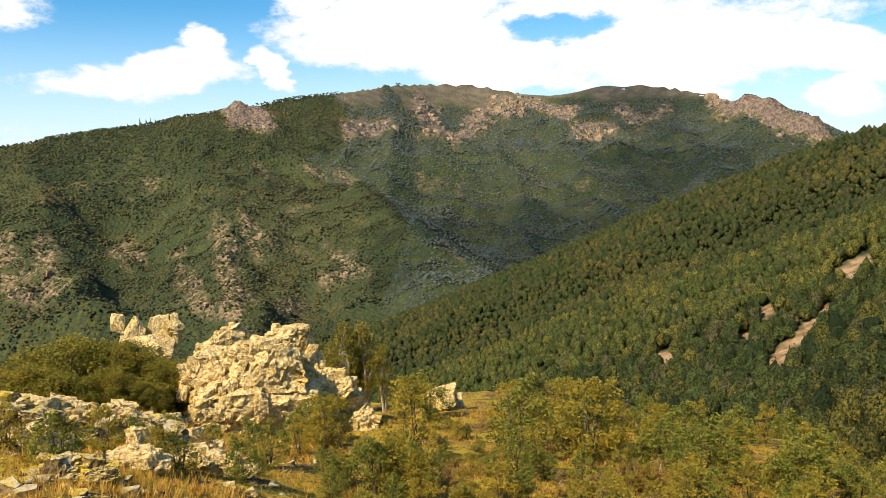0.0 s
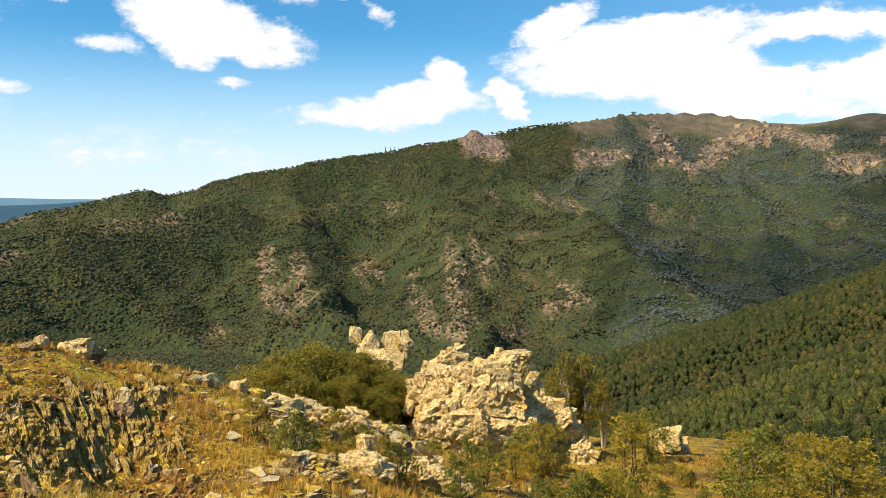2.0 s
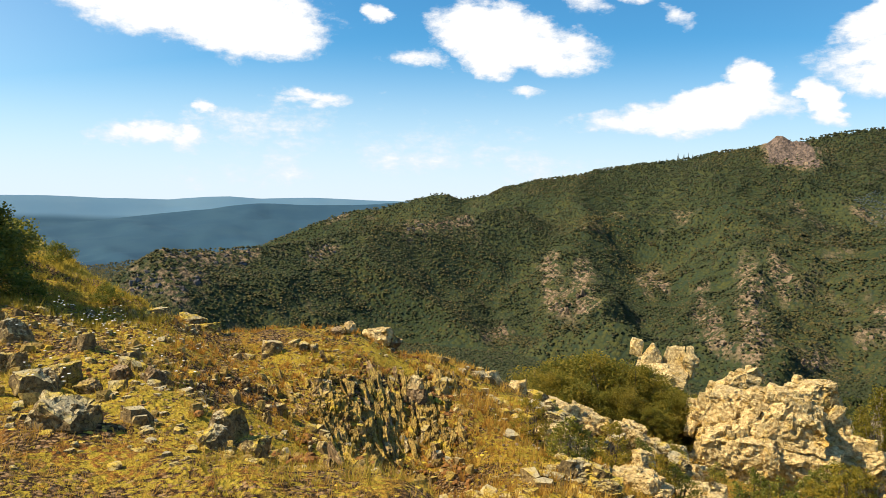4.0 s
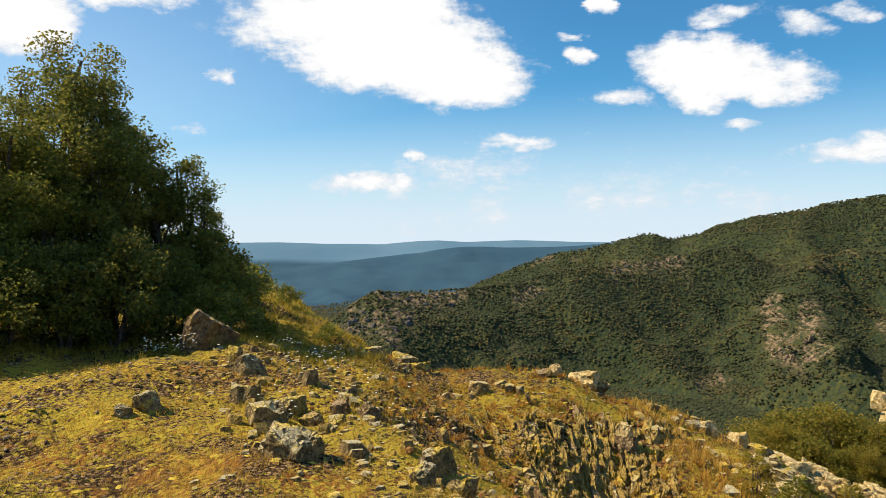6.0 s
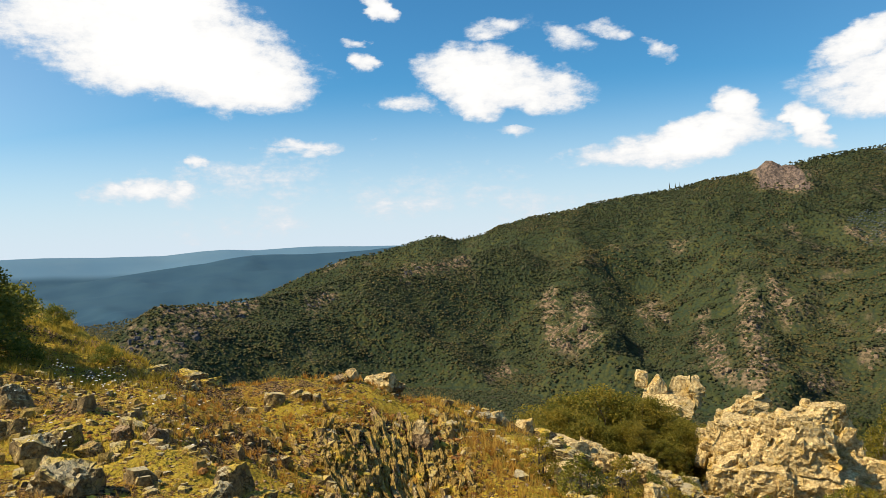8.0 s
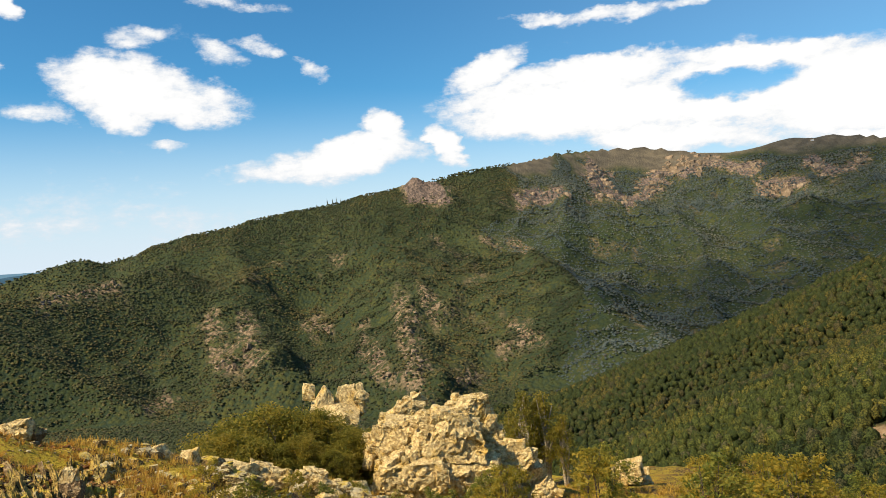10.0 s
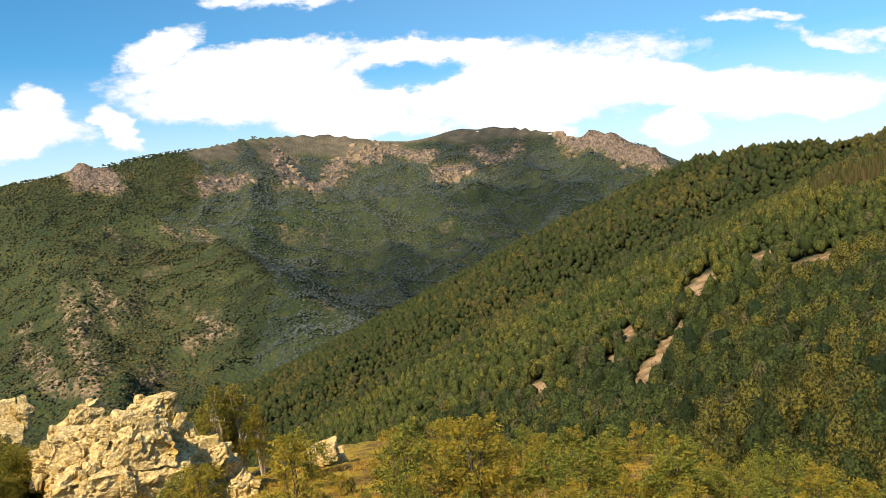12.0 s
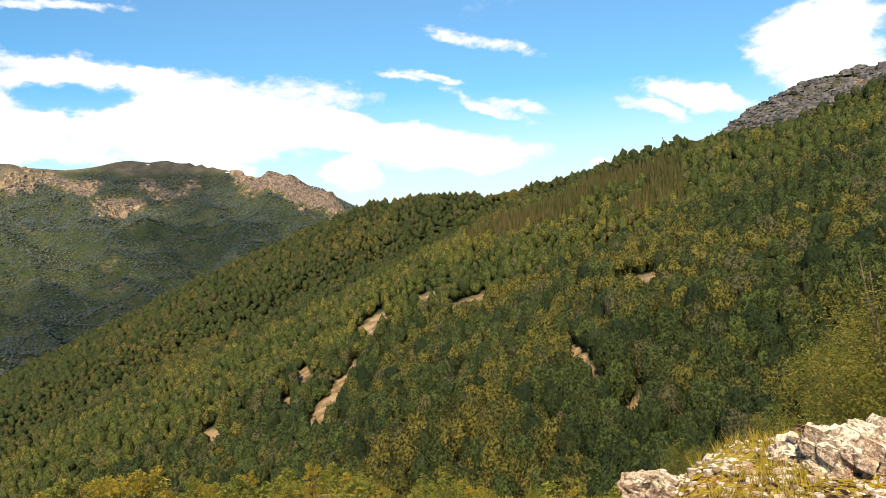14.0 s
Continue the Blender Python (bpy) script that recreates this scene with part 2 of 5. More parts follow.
SPUR_LEFT = crest((33, -0.6, 1900), (38.1, -1.6, 1800), (40.6, -2.05, 1740), (42.8, -2.1, 1700), (45.3, -2.55, 1650), (48.2, -3.25, 1600), (50.6, -3.65, 1560), (53.8, -3.9, 1520), (56.2, -4.05, 1490), (58.6, -4.25, 1450))
SPUR_END = crest((58.6, -4.25, 1450), (60.0, -5.3, 1420), (61.7, -6.9, 1390), (63.5, -9.0, 1340))
RIGHT_NEAR = crest((-74, 5.0, 330), (-60, 3.6, 430), (-50, 3.0, 500), (-44.5, 1.5, 560), (-39, -1.2, 600), (-31.2, -3.1, 650), (-27.4, -4.4, 690), (-25.4, -5.3, 710), (-20.4, -6.8, 760), (-14.6, -8.1, 810),
                   (-11.0, -8.5, 850), (-6.9, -9.4, 880), (-3.5, -10.5, 910), (0.0, -11.6, 940), (4.3, -12.5, 970), (9.0, -14.5, 1000))
RIGHT_FAR = crest((-46, 1.8, 900), (-42, 1.85, 880), (-38.6, 0.9, 900), (-36.5, 0.6, 900), (-33.5, 1.0, 900), (-31.9, 1.0, 910), (-28.0, 0.4, 940), (-24.3, -0.65, 980), (-20.9, -2.5, 1020),
                  (-17.2, -4.6, 1060), (-13.4, -6.4, 1100), (-9.3, -8.4, 1120), (-4, -10.5, 1100))
RIGHT_TOP = crest((-42.6, 0.9, 650), (-43.7, 1.35, 645), (-45.1, 2.2, 640), (-46.4, 2.75, 635), (-47.6, 3.3, 630), (-50.8, 4.0, 620), (-54.3, 4.1, 620), (-58.1, 4.5, 610), (-60.8, 5.4, 600), (-63.7, 6.5, 590), (-70, 7.6, 560), (-90, 9.0, 500))
RIGHT_PEAK = crest((-53.4, 4.0, 1050), (-54.3, 4.7, 1050), (-55.6, 5.5, 1040), (-56.4, 6.4, 1040), (-58.9, 7.5, 1030), (-61.6, 7.9, 1020), (-63.7, 8.1, 1020), (-72, 9.0, 1000), (-90, 8.0, 900))
HILLS_BLUE = crest((80, -5.0, 3900), (70, -4.4, 3900), (66.3, -3.1, 3950), (64.1, -2.15, 4000), (60.8, -1.6, 4050), (57.4, -1.35, 4100), (55.6, -1.0, 4120), (53.6, -0.72, 4150), (51.9, -0.5, 4150), (47.7, -0.56, 4150), (43.2, -0.42, 4150), (41.4, -0.35, 4180), (30, -0.4, 4200))
HILLS_HAZE = crest((100, -0.1, 4650), (80, -0.15, 4650), (69.3, -0.11, 4650), (65.7, -0.08, 4650), (62.4, -0.2, 4650), (58.2, -0.25, 4650), (55.5, -0.02, 4650), (54.0, 0.03, 4650), (51.9, -0.1, 4650), (48.1, 0.03, 4650), (44.0, -0.1, 4650), (40.8, -0.15, 4650), (20, 0.0, 4650))

# the lookout's own hill: bearing; where it starts to fall, where the bench below begins, how deep that lies and how it falls on; the outer edge and its fall
HILL = np.array([
    (-180, 5, 10, 0, 0, 60, 0.3), (-110, 5, 10, 0, 0, 40, 0.4), (-75, 6.0, 16, 5.0, 0.3, 40, 0.4), (-55, 5.5, 16, 6.0, 0.4, 40, 0.2),
    (-50, 4.7, 14, 5.8, 0.4, 40, 0.25), (-46, 2.4, 14, 5.6, 0.4, 40, 0.25), (-43, 1.8, 13, 5.4, 0.4, 40, 0.3), (-25, 1.5, 14, 5.5, 0.28, 45, 0.5), (0, 1.5, 16, 6.2, 0.2, 45, 0.5), (12, 1.5, 14, 4.6, 0.27, 44, 0.5), (20, 1.5, 10, 2.6, 0.28, 40, 0.5)])
HILL = np.concatenate([HILL, np.array([
    (25, 1.5, 8.5, 1.75, 0.235, 25.5, 0.5), (29, 1.5, 8, 1.45, 0.185, 20, 0.5),
    (33, 2, 8.2, 1.5, 0.115, 18, 0.5), (37, 3, 9.6, 2.05, 0.02, 17, 0.5), (41, 4, 10.5, 2.3, -0.07, 16, 0.6), (46, 4, 9.8, 1.55, -0.06, 15.5, 0.6), (51, 4, 9, 1.2, -0.05, 15.5, 0.6),
    (54, 5, 9, 0.98, -0.02, 15, 0.6), (59, 6, 10, 0.2, 0.0, 14, 0.3), (63, 8, 12, 0.4, 0.015, 22, 0.4), (67, 10, 14, 0.0, -0.04, 28, 0.4),
    (75, 10, 14, 0.0, 0.0, 30, 0.3), (180, 5, 10, 0, 0, 60, 0.3)])])
TURN = np.arange(-180.0, 181.0)
BELL = np.exp(-(np.arange(-8, 9) / 2.6) ** 2)
HILL_SMOOTH = [np.convolve(np.pad(np.interp(TURN, HILL[:, 0], HILL[:, i]), 8, mode="edge"), BELL / BELL.sum(), "valid") for i in range(1, 7)]


def hill(x, y):
    r, az = np.hypot(x, y), np.degrees(np.arctan2(-x, y))
    r0, r1, deep, fall, e2, s2 = (np.interp(az, TURN, col) for col in HILL_SMOOTH)
    soft = lambda d, w: w * np.logaddexp(0, np.maximum(d / w, -40))
    t = np.clip((r - r0) / (r1 - r0), 0, 1)
    z = -deep * t * t * (3 - 2 * t) - fall * soft(r - r1, 0.5) - s2 * soft(r - e2, 0.8)
    scarp = np.exp(-((az - 42.0) / 7.0) ** 2)
    z = z + 0.75 * scarp * np.clip((r - 10.4 - 0.3 * fbm(x, y, 1.2, 2, 19)) / 1.7, 0, 1)
    rough = np.clip((r - 1.0) / 6, 0, 1)
    z = z + rough * (0.36 * fbm(x, y, 3.0, 5, 11) + 0.13 * (creases(x, y, 1.1, 3, 23) - 0.6))
    return z + np.clip((r - 25) / 60, 0, 1) * 2.5 * fbm(x, y, 14, 4, 31)


MASSIF_CLIFFS = [
    (15.8, 3.5, 13.4, 3.3, 0.80),
    (15.6, 4.2, 14.3, 4.0, 1.10),
    (13.9, 3.4, 12.7, 2.7, 0.59),
    (7.3, 2.2, 4.6, 2.8, 0.59),
    (1.9, 4.1, 1.3, 2.9, 0.84),
    (0.9, 2.9, -0.4, 1.8, 0.76),
    (-0.8, 2.0, -2.9, 2.8, 0.84),
    (-2.9, 3.4, -6.2, 4.2, 0.93),
    (-6.6, 3.6, -9.1, 3.3, 0.51),
    (-9.9, 1.7, -11.9, 1.9, 0.51),
    (-12.7, 3.4, -13.9, 2.2, 0.59),
    (-13.9, 2.4, -15.4, 2.9, 0.51),
    (-19.2, 3.6, -20.7, 3.0, 0.59),
    (-21.0, 3.5, -22.5, 3.1, 0.93),
    (-22.5, 2.7, -24.3, 1.3, 0.84),
    (-24.3, 1.9, -25.7, 0.5, 0.68),
]
FLANK_ROCKS = [
    (12.8, -10.6, 11.6, -10.4, 0.50),
    (16.8, -4.6, 16.1, -7.3, 0.68),
    (16.5, -7.3, 15.9, -10.9, 0.93),
    (19.1, -8.3, 18.4, -10.0, 0.84),
    (15.0, -3.7, 13.7, -6.4, 0.59),
    (19.7, -6.3, 19.8, -7.9, 0.42),
    (28.1, -4.7, 28.0, -7.7, 0.76),
    (23.6, -5.7, 22.1, -6.2, 0.59),
    (10.4, -0.1, 9.2, -1.1, 0.34),
    (8.0, -0.8, 7.2, -1.6, 0.38),
    (27.3, -1.9, 27.1, -2.3, 0.38),
    (9.4, -6.3, 6.8, -8.1, 0.68),
    (9.5, -8.8, 8.2, -8.0, 0.51),
    (13.8, -0.1, 13.5, -0.5, 0.34),
] + [
    (57.5, -5.2, 55.2, -6.6, 0.8),
    (59.5, -5.6, 57.2, -7.6, 0.8),
    (30.6, -4.3, 29.8, -8.1, 0.76),
    (35.6, -10.3, 33.8, -9.8, 0.55),
    (41.0, -2.4, 36.7, -1.7, 0.42),
    (48.0, -4.5, 46.7, -3.8, 0.42),
    (58.5, -4.3, 52.6, -4.4, 0.68),
    (60.6, -6.8, 58.5, -5.2, 0.68),
    (47.1, -1.9, 46.0, -1.5, 0.42),
]
LANDSLIPS = [
    (-22.9, -14.7, -24.8, -12.8, 0.53),
    (-24.8, -12.6, -26.3, -10.6, 0.34),
    (-26.9, -8.3, -28.7, -7.3, 0.27),
    (-27.6, -8.4, -27.8, -8.8, 0.19),
    (-22.2, -11.3, -22.7, -10.8, 0.34),
    (-15.3, -14.6, -16.1, -14.6, 0.34),
    (-20.8, -13.3, -21.3, -12.9, 0.27),
    (-19.0, -19.4, -19.8, -18.6, 0.34),
    (-33.6, -7.1, -36.2, -6.2, 0.27),
    (-30.7, -6.4, -32.8, -5.8, 0.19),
    (-45.8, -5.6, -48.8, -5.3, 0.31),
    (-42.8, -10.7, -44.7, -13.1, 0.68),
    (-46.3, -14.7, -47.9, -13.5, 0.38),
]


def strokes(az, el, rows, ragged):
    """1 inside streaks given by two ends (bearing, height) and half width in degrees, as seen from the lookout, with ragged edges."""
    out = np.zeros(az.shape)
    for a0, b0, a1, b1, w in rows:
        ea, eb = a1 - a0, b1 - b0
        s = np.clip(((az - a0) * ea + (el - b0) * eb) / (ea * ea + eb * eb + 1e-9), 0, 1)
        d = np.hypot(az - a0 - s * ea, el - b0 - s * eb)
        out = np.maximum(out, np.clip((1.15 - d / w + ragged) * 2.5, 0, 1))
    return out


def ragged_edge(x, y):
    return 1.3 * fbm(x, y, 110, 4, 81) + 0.9 * fbm(x, y, 24, 2, 82)


def land(x, y):
    """Height of the ground, the share of bare rock, and whether the lookout's own hill is on top."""
    r = np.hypot(x, y)
    wx, wy = x + 60 * fbm(x, y, 420, 3, 71), y + 60 * fbm(x, y, 420, 3, 72)
    ribs = creases(wx, wy, 330, 3, 41)
    big = np.maximum(ridge(x, y, MASSIF_LEFT, 0.46, 0.92, 300), ridge(x, y, MASSIF_RIGHT, 0.52, 0.80, 300))
    for line, slope in ((SPUR_LIT, 0.50), (SPUR_INNER, 0.55), (SPUR_FAR, 0.55), (SPUR_CLIFF, 0.48), (SPUR_MID, 0.45), (SPUR_LEFT, 0.50), (SPUR_END, 0.75)):
        big = 14 * np.logaddexp(big / 14, ridge(x, y, line, slope, 1.05, 150) / 14)
    off = np.clip(np.minimum.reduce([away(x, y, MASSIF_LEFT), away(x, y, MASSIF_RIGHT), 1.4 * away(x, y, SPUR_LEFT)]) / 260 - 0.06, 0, 1)
    big = big + off * (66 * (ribs - 0.70) + 22 * (creases(wx, wy, 120, 2, 46) - 0.62) + 10 * fbm(x, y, 90, 4, 43)) + 2.5 * fbm(x, y, 60, 4, 44)
    cliffs = np.maximum(ridge(x, y, CRAG, 1.7, 1.0), ridge(x, y, BUTTE, 2.0, 1.0)) + 9 * fbm(x, y, 45, 4, 45) - 3
    rock = np.clip((cliffs - big) / 6 + 0.5, 0, 1)
    big = np.maximum(big, cliffs)
    right = ridge(x, y, RIGHT_NEAR, 0.40, 1.0, 150)
    right = np.maximum(right, ridge(x, y, RIGHT_FAR, 0.42, 1.0, 150))
    right = np.maximum(right, ridge(x, y, RIGHT_TOP, 0.45, 1.0, 150))
    right = right + 7 * fbm(x, y, 130, 4, 51)
    peak = ridge(x, y, RIGHT_PEAK, 0.75, 1.0, 100) + 8 * fbm(x, y, 50, 4, 52)
    rock = np.where(peak > np.maximum(right, big), 1.0, rock)
    far = np.maximum(ridge(x, y, HILLS_BLUE, 0.14, 1.0, 300) - np.clip(away(x, y, HILLS_BLUE) / 300, 0, 1) * 45 * (1 - creases(x, y, 420, 3, 63)), ridge(x, y, HILLS_HAZE, 0.3, 1.0, 300))
    floor = -262 + 32 * np.clip((r - 2800) / 1200, 0, 1) + 6 * fbm(x, y, 200, 3, 62)
    z = np.maximum.reduce([big, right, peak, far, floor])
    near = hill(x, y)
    rock = np.where(near > z, 0.0, rock)
    own = near > z
    z = np.maximum(z, near)
    return z, rock, own, right, big


# ---- materials ----
def material(name):
    m = bpy.data.materials.new(name)
    m.use_nodes = True
    return m, Nodes(m.node_tree)


def finish(n, colour, rough=0.9, height=None, strength=0.5, distance=0.1, spec=0.25, trans=None):
    sockets = {"Base Color": colour, "Roughness": rough, "Specular IOR Level": spec}
    if height is not None:
        sockets["Normal"] = n("ShaderNodeBump", {"Height": height, "Strength": strength, "Distance": distance})
    if trans is None:
        out = n("ShaderNodeBsdfPrincipled", sockets)
    else:
        body = n("ShaderNodeBsdfPrincipled", sockets)
        thru = n("ShaderNodeBsdfTranslucent", {"Color": colour})
        out = n("ShaderNodeMixShader", {0: trans, 1: body, 2: thru})
    n("ShaderNodeOutputMaterial", {0: out})


def at_world(n):
    return n.node("ShaderNodeNewGeometry").outputs["Position"]


def ground_material():
    m, n = material("ground")
    p = at_world(n)
    rock_at = n.node("ShaderNodeAttribute")
    rock_at.attribute_name = "rock"
    own_at = n.node("ShaderNodeAttribute")
    own_at.attribute_name = "own"
    haze_at = n.node("ShaderNodeAttribute")
    haze_at.attribute_name = "blue"
    top_at = n.node("ShaderNodeAttribute")
    top_at.attribute_name = "meadow"
    slip_at = n.node("ShaderNodeAttribute")
    slip_at.attribute_name = "slip"
    # far woods: cells for crowns, the shade between them put into the colour
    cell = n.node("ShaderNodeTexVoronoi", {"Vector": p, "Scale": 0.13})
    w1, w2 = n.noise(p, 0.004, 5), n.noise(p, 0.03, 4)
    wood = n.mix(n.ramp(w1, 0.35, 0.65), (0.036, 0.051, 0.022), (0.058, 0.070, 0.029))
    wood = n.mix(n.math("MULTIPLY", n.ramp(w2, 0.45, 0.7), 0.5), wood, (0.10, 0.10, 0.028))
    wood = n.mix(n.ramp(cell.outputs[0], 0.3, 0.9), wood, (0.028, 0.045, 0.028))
    # bare rock
    tall = n.node("ShaderNodeVectorMath", {0: p, 1: (1.0, 1.0, 0.9)})
    tall.operation = "MULTIPLY"
    r1 = n.noise(tall.outputs[0], 0.12, 8, 0.75)
    stone = n.mix(n.ramp(r1, 0.40, 0.62), (0.085, 0.066, 0.046), (0.32, 0.24, 0.16))
    scrub = n.mix(n.ramp(n.noise(p, 0.07, 6, 0.7), 0.46, 0.56), stone, wood)
    # high meadow
    grass = n.mix(n.ramp(w2, 0.35, 0.65), (0.085, 0.078, 0.062), (0.135, 0.120, 0.090))
    cliff = n.math("MULTIPLY", n.ramp(rock_at.outputs["Fac"], 0.86, 0.97), n.ramp(n.node("ShaderNodeSeparateXYZ", {0: p}).outputs[2], 20.0, 60.0))
    scrub = n.mix(cliff, scrub, n.mix(n.ramp(r1, 0.38, 0.64), (0.070, 0.060, 0.055), (0.24, 0.185, 0.155)))
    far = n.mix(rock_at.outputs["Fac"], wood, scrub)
    far = n.mix(top_at.outputs["Fac"], far, grass)
    far = n.mix(slip_at.outputs["Fac"], far, n.mix(n.ramp(n.noise(p, 0.25, 5, 0.65), 0.35, 0.65), (0.20, 0.13, 0.07), (0.40, 0.30, 0.19)))
    # distance haze put into the base colour: deep blue hills, paler farthest ones
    haze_blue = n.mix(n.ramp(n.noise(p, 0.006, 5), 0.3, 0.7), (0.028, 0.075, 0.13), (0.036, 0.088, 0.14))
    far = n.mix(n.ramp(haze_at.outputs["Fac"], 0.0, 0.5), far, haze_blue)
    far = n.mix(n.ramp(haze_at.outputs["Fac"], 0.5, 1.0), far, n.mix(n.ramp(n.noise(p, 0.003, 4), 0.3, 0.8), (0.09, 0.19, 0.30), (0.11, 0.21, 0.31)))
    # the lookout: pebbles, dry turf, yellow moss
    g1, g2, g3 = n.noise(p, 0.9, 6, 0.6), n.noise(p, 7.0, 6, 0.7), n.noise(p, 40.0, 3, 0.6)
    peb = n.node("ShaderNodeTexVoronoi", {"Vector": p, "Scale": 24.0})
    shade = n.node("ShaderNodeSeparateXYZ", {0: peb.outputs["Color"]}).outputs[0]
    soil = n.mix(shade, (0.11, 0.062, 0.028), (0.42, 0.285, 0.15))
    soil = n.mix(n.ramp(peb.outputs["Distance"], 0.30, 0.62), soil, (0.035, 0.022, 0.012))
    turf = n.mix(n.ramp(n.noise(p, 16.0, 5, 0.75), 0.36, 0.64), (0.12, 0.066, 0.015), (0.47, 0.285, 0.045))
    turf = n.mix(n.math("MULTIPLY", n.ramp(n.noise(p, 0.6, 5), 0.48, 0.62), 0.7), turf, (0.26, 0.105, 0.028))
    turf = n.mix(n.math("MULTIPLY", n.ramp(n.noise(p, 1.3, 5), 0.55, 0.63), 0.7), turf, (0.15, 0.13, 0.02))
    moss = n.ramp(n.math("ADD", n.math("MULTIPLY", n.noise(p, 15.0, 5, 0.7), 0.7), n.math("MULTIPLY", n.noise(p, 0.45, 3), 0.5)), 0.585, 0.63)
    near = n.mix(n.ramp(n.math("ADD", n.math("MULTIPLY", g1, 0.6), n.math("MULTIPLY", g2, 0.5)), 0.525, 0.60), soil, turf)
    near = n.mix(n.math("MULTIPLY", moss, 0.85), near, n.mix(g3, (0.26, 0.20, 0.022), (0.60, 0.48, 0.06)))
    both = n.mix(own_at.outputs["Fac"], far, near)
    hgt = n.math("ADD", n.math("ADD", n.math("MULTIPLY", g2, 0.12), n.math("MULTIPLY", g3, 0.03)), n.math("MULTIPLY", peb.outputs["Distance"], -0.03))
    hfar = n.math("ADD", n.math("MULTIPLY", cell.outputs[0], -3.0), n.math("MULTIPLY", r1, 2.5))
    h = n.math("ADD", n.math("MULTIPLY", hgt, own_at.outputs["Fac"]), n.math("MULTIPLY", hfar, n.math("SUBTRACT", 1.0, n.math("MAXIMUM", own_at.outputs["Fac"], n.ramp(haze_at.outputs["Fac"], 0.0, 0.4)))))
    finish(n, both, 0.95, h, 0.9, 1.0, 0.1)
    return m


GROUND = ground_material()


def blank(name, verts, faces, mat, smooth=False, normals=None):
    """A mesh from arrays of vertices (n, 3) and triangles or quads (m, 3 or 4)."""
    me = bpy.data.meshes.new(name)
    k = faces.shape[1]
    me.vertices.add(len(verts))
    me.vertices.foreach_set("co", np.ascontiguousarray(verts, dtype=np.float32).ravel())
    me.loops.add(faces.size)
    me.loops.foreach_set("vertex_index", np.ascontiguousarray(faces, dtype=np.int32).ravel())
    me.polygons.add(len(faces))
    me.polygons.foreach_set("loop_start", np.arange(0, faces.size, k, dtype=np.int32))
    me.polygons.foreach_set("use_smooth", np.full(len(faces), smooth))
    me.update(calc_edges=True)
    if normals is not None:
        me.polygons.foreach_set("use_smooth", np.full(len(faces), True))
        me.normals_split_custom_set_from_vertices(np.ascontiguousarray(normals, dtype=np.float32))
    me.materials.append(mat)
    return me


def ground_sheet():
    az = np.concatenate([np.arange(-180, -76, 3.0), np.arange(-76, 96, 0.38), np.arange(96, 180, 3.0)])
    rad = [0.0, 0.02]
    while rad[-1] < 4880:
        d = rad[-1]
        step = 0.018 if d < 20 else 0.04 if d < 280 else 0.021 if d < 1900 else 0.009 if d < 3100 else 0.03
        rad.append(d * (1 + step) if d > 2.5 else d + 0.2)
    rad = np.array(rad[1:])
    a, r = np.meshgrid(np.radians(az), rad)
    x, y = -r * np.sin(a), r * np.cos(a) - 0.4
    z, rock, own, right, big = land(x, y)
    na, nr = len(az), len(rad)
    i = np.arange(nr - 1)[:, None] * na
    j = np.arange(na)[None, :]
    k = (j + 1) % na
    quads = np.stack([i + j, i + na + j, i + na + k, i + k], -1).reshape(-1, 4)
    el = np.degrees(np.arctan2(z - EYE, r))
    crags = np.maximum(strokes(np.degrees(a), el, MASSIF_CLIFFS, 0), 0.7 * strokes(np.degrees(a), el, FLANK_ROCKS, 0)) * (r > 950)
    crags = crags * np.clip((4.5 - el) * 2.5, 0, 1)
    z = z + np.maximum(crags, 0.8 * rock) * (7 * (creases(x, y, 60, 2, 87) - 0.55))
    me = blank("ground", np.stack([x, y, z], -1).reshape(-1, 3), quads, GROUND, True)
    azd, r = np.degrees(np.arctan2(-x, y)), np.hypot(x, y)
    ragged = ragged_edge(x, y)
    bare = np.maximum(strokes(azd, el, MASSIF_CLIFFS, ragged), 0.9 * strokes(azd, el, FLANK_ROCKS, ragged)) * (r > 950)
    speck = np.clip((fbm(x, y, 70, 3, 83) - 0.42) * 5, 0, 0.6) * (r > 950) * (r < 3000)
    slip = strokes(azd, el, LANDSLIPS, 0.8 * fbm(x, y, 25, 3, 84)) * (r > 150) * (r < 950)
    rock = np.clip(np.maximum.reduce([rock * 0.9, bare, speck]), 0, 1)
    meadow = np.clip((el - 3.7 + 0.8 * fbm(x, y, 150, 3, 85)) * 2.5, 0, 1) * np.clip(5 - azd + 9 * fbm(x, y, 160, 3, 86), 0, 1) * np.clip(azd + 20 + 4 * fbm(x, y, 120, 3, 90), 0, 1) * (r > 2400)
    # how much painted haze the land takes, growing with distance
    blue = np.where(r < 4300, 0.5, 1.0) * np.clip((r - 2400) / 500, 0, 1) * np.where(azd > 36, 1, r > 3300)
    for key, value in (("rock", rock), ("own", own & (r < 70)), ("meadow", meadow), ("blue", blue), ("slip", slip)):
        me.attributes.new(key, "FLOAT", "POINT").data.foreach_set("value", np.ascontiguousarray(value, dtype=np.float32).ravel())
    return tagged(new("ground", me), "mountain land with rocky grass lookout, wooded slopes and far hills", "ground", kind="structure")


ground_sheet()

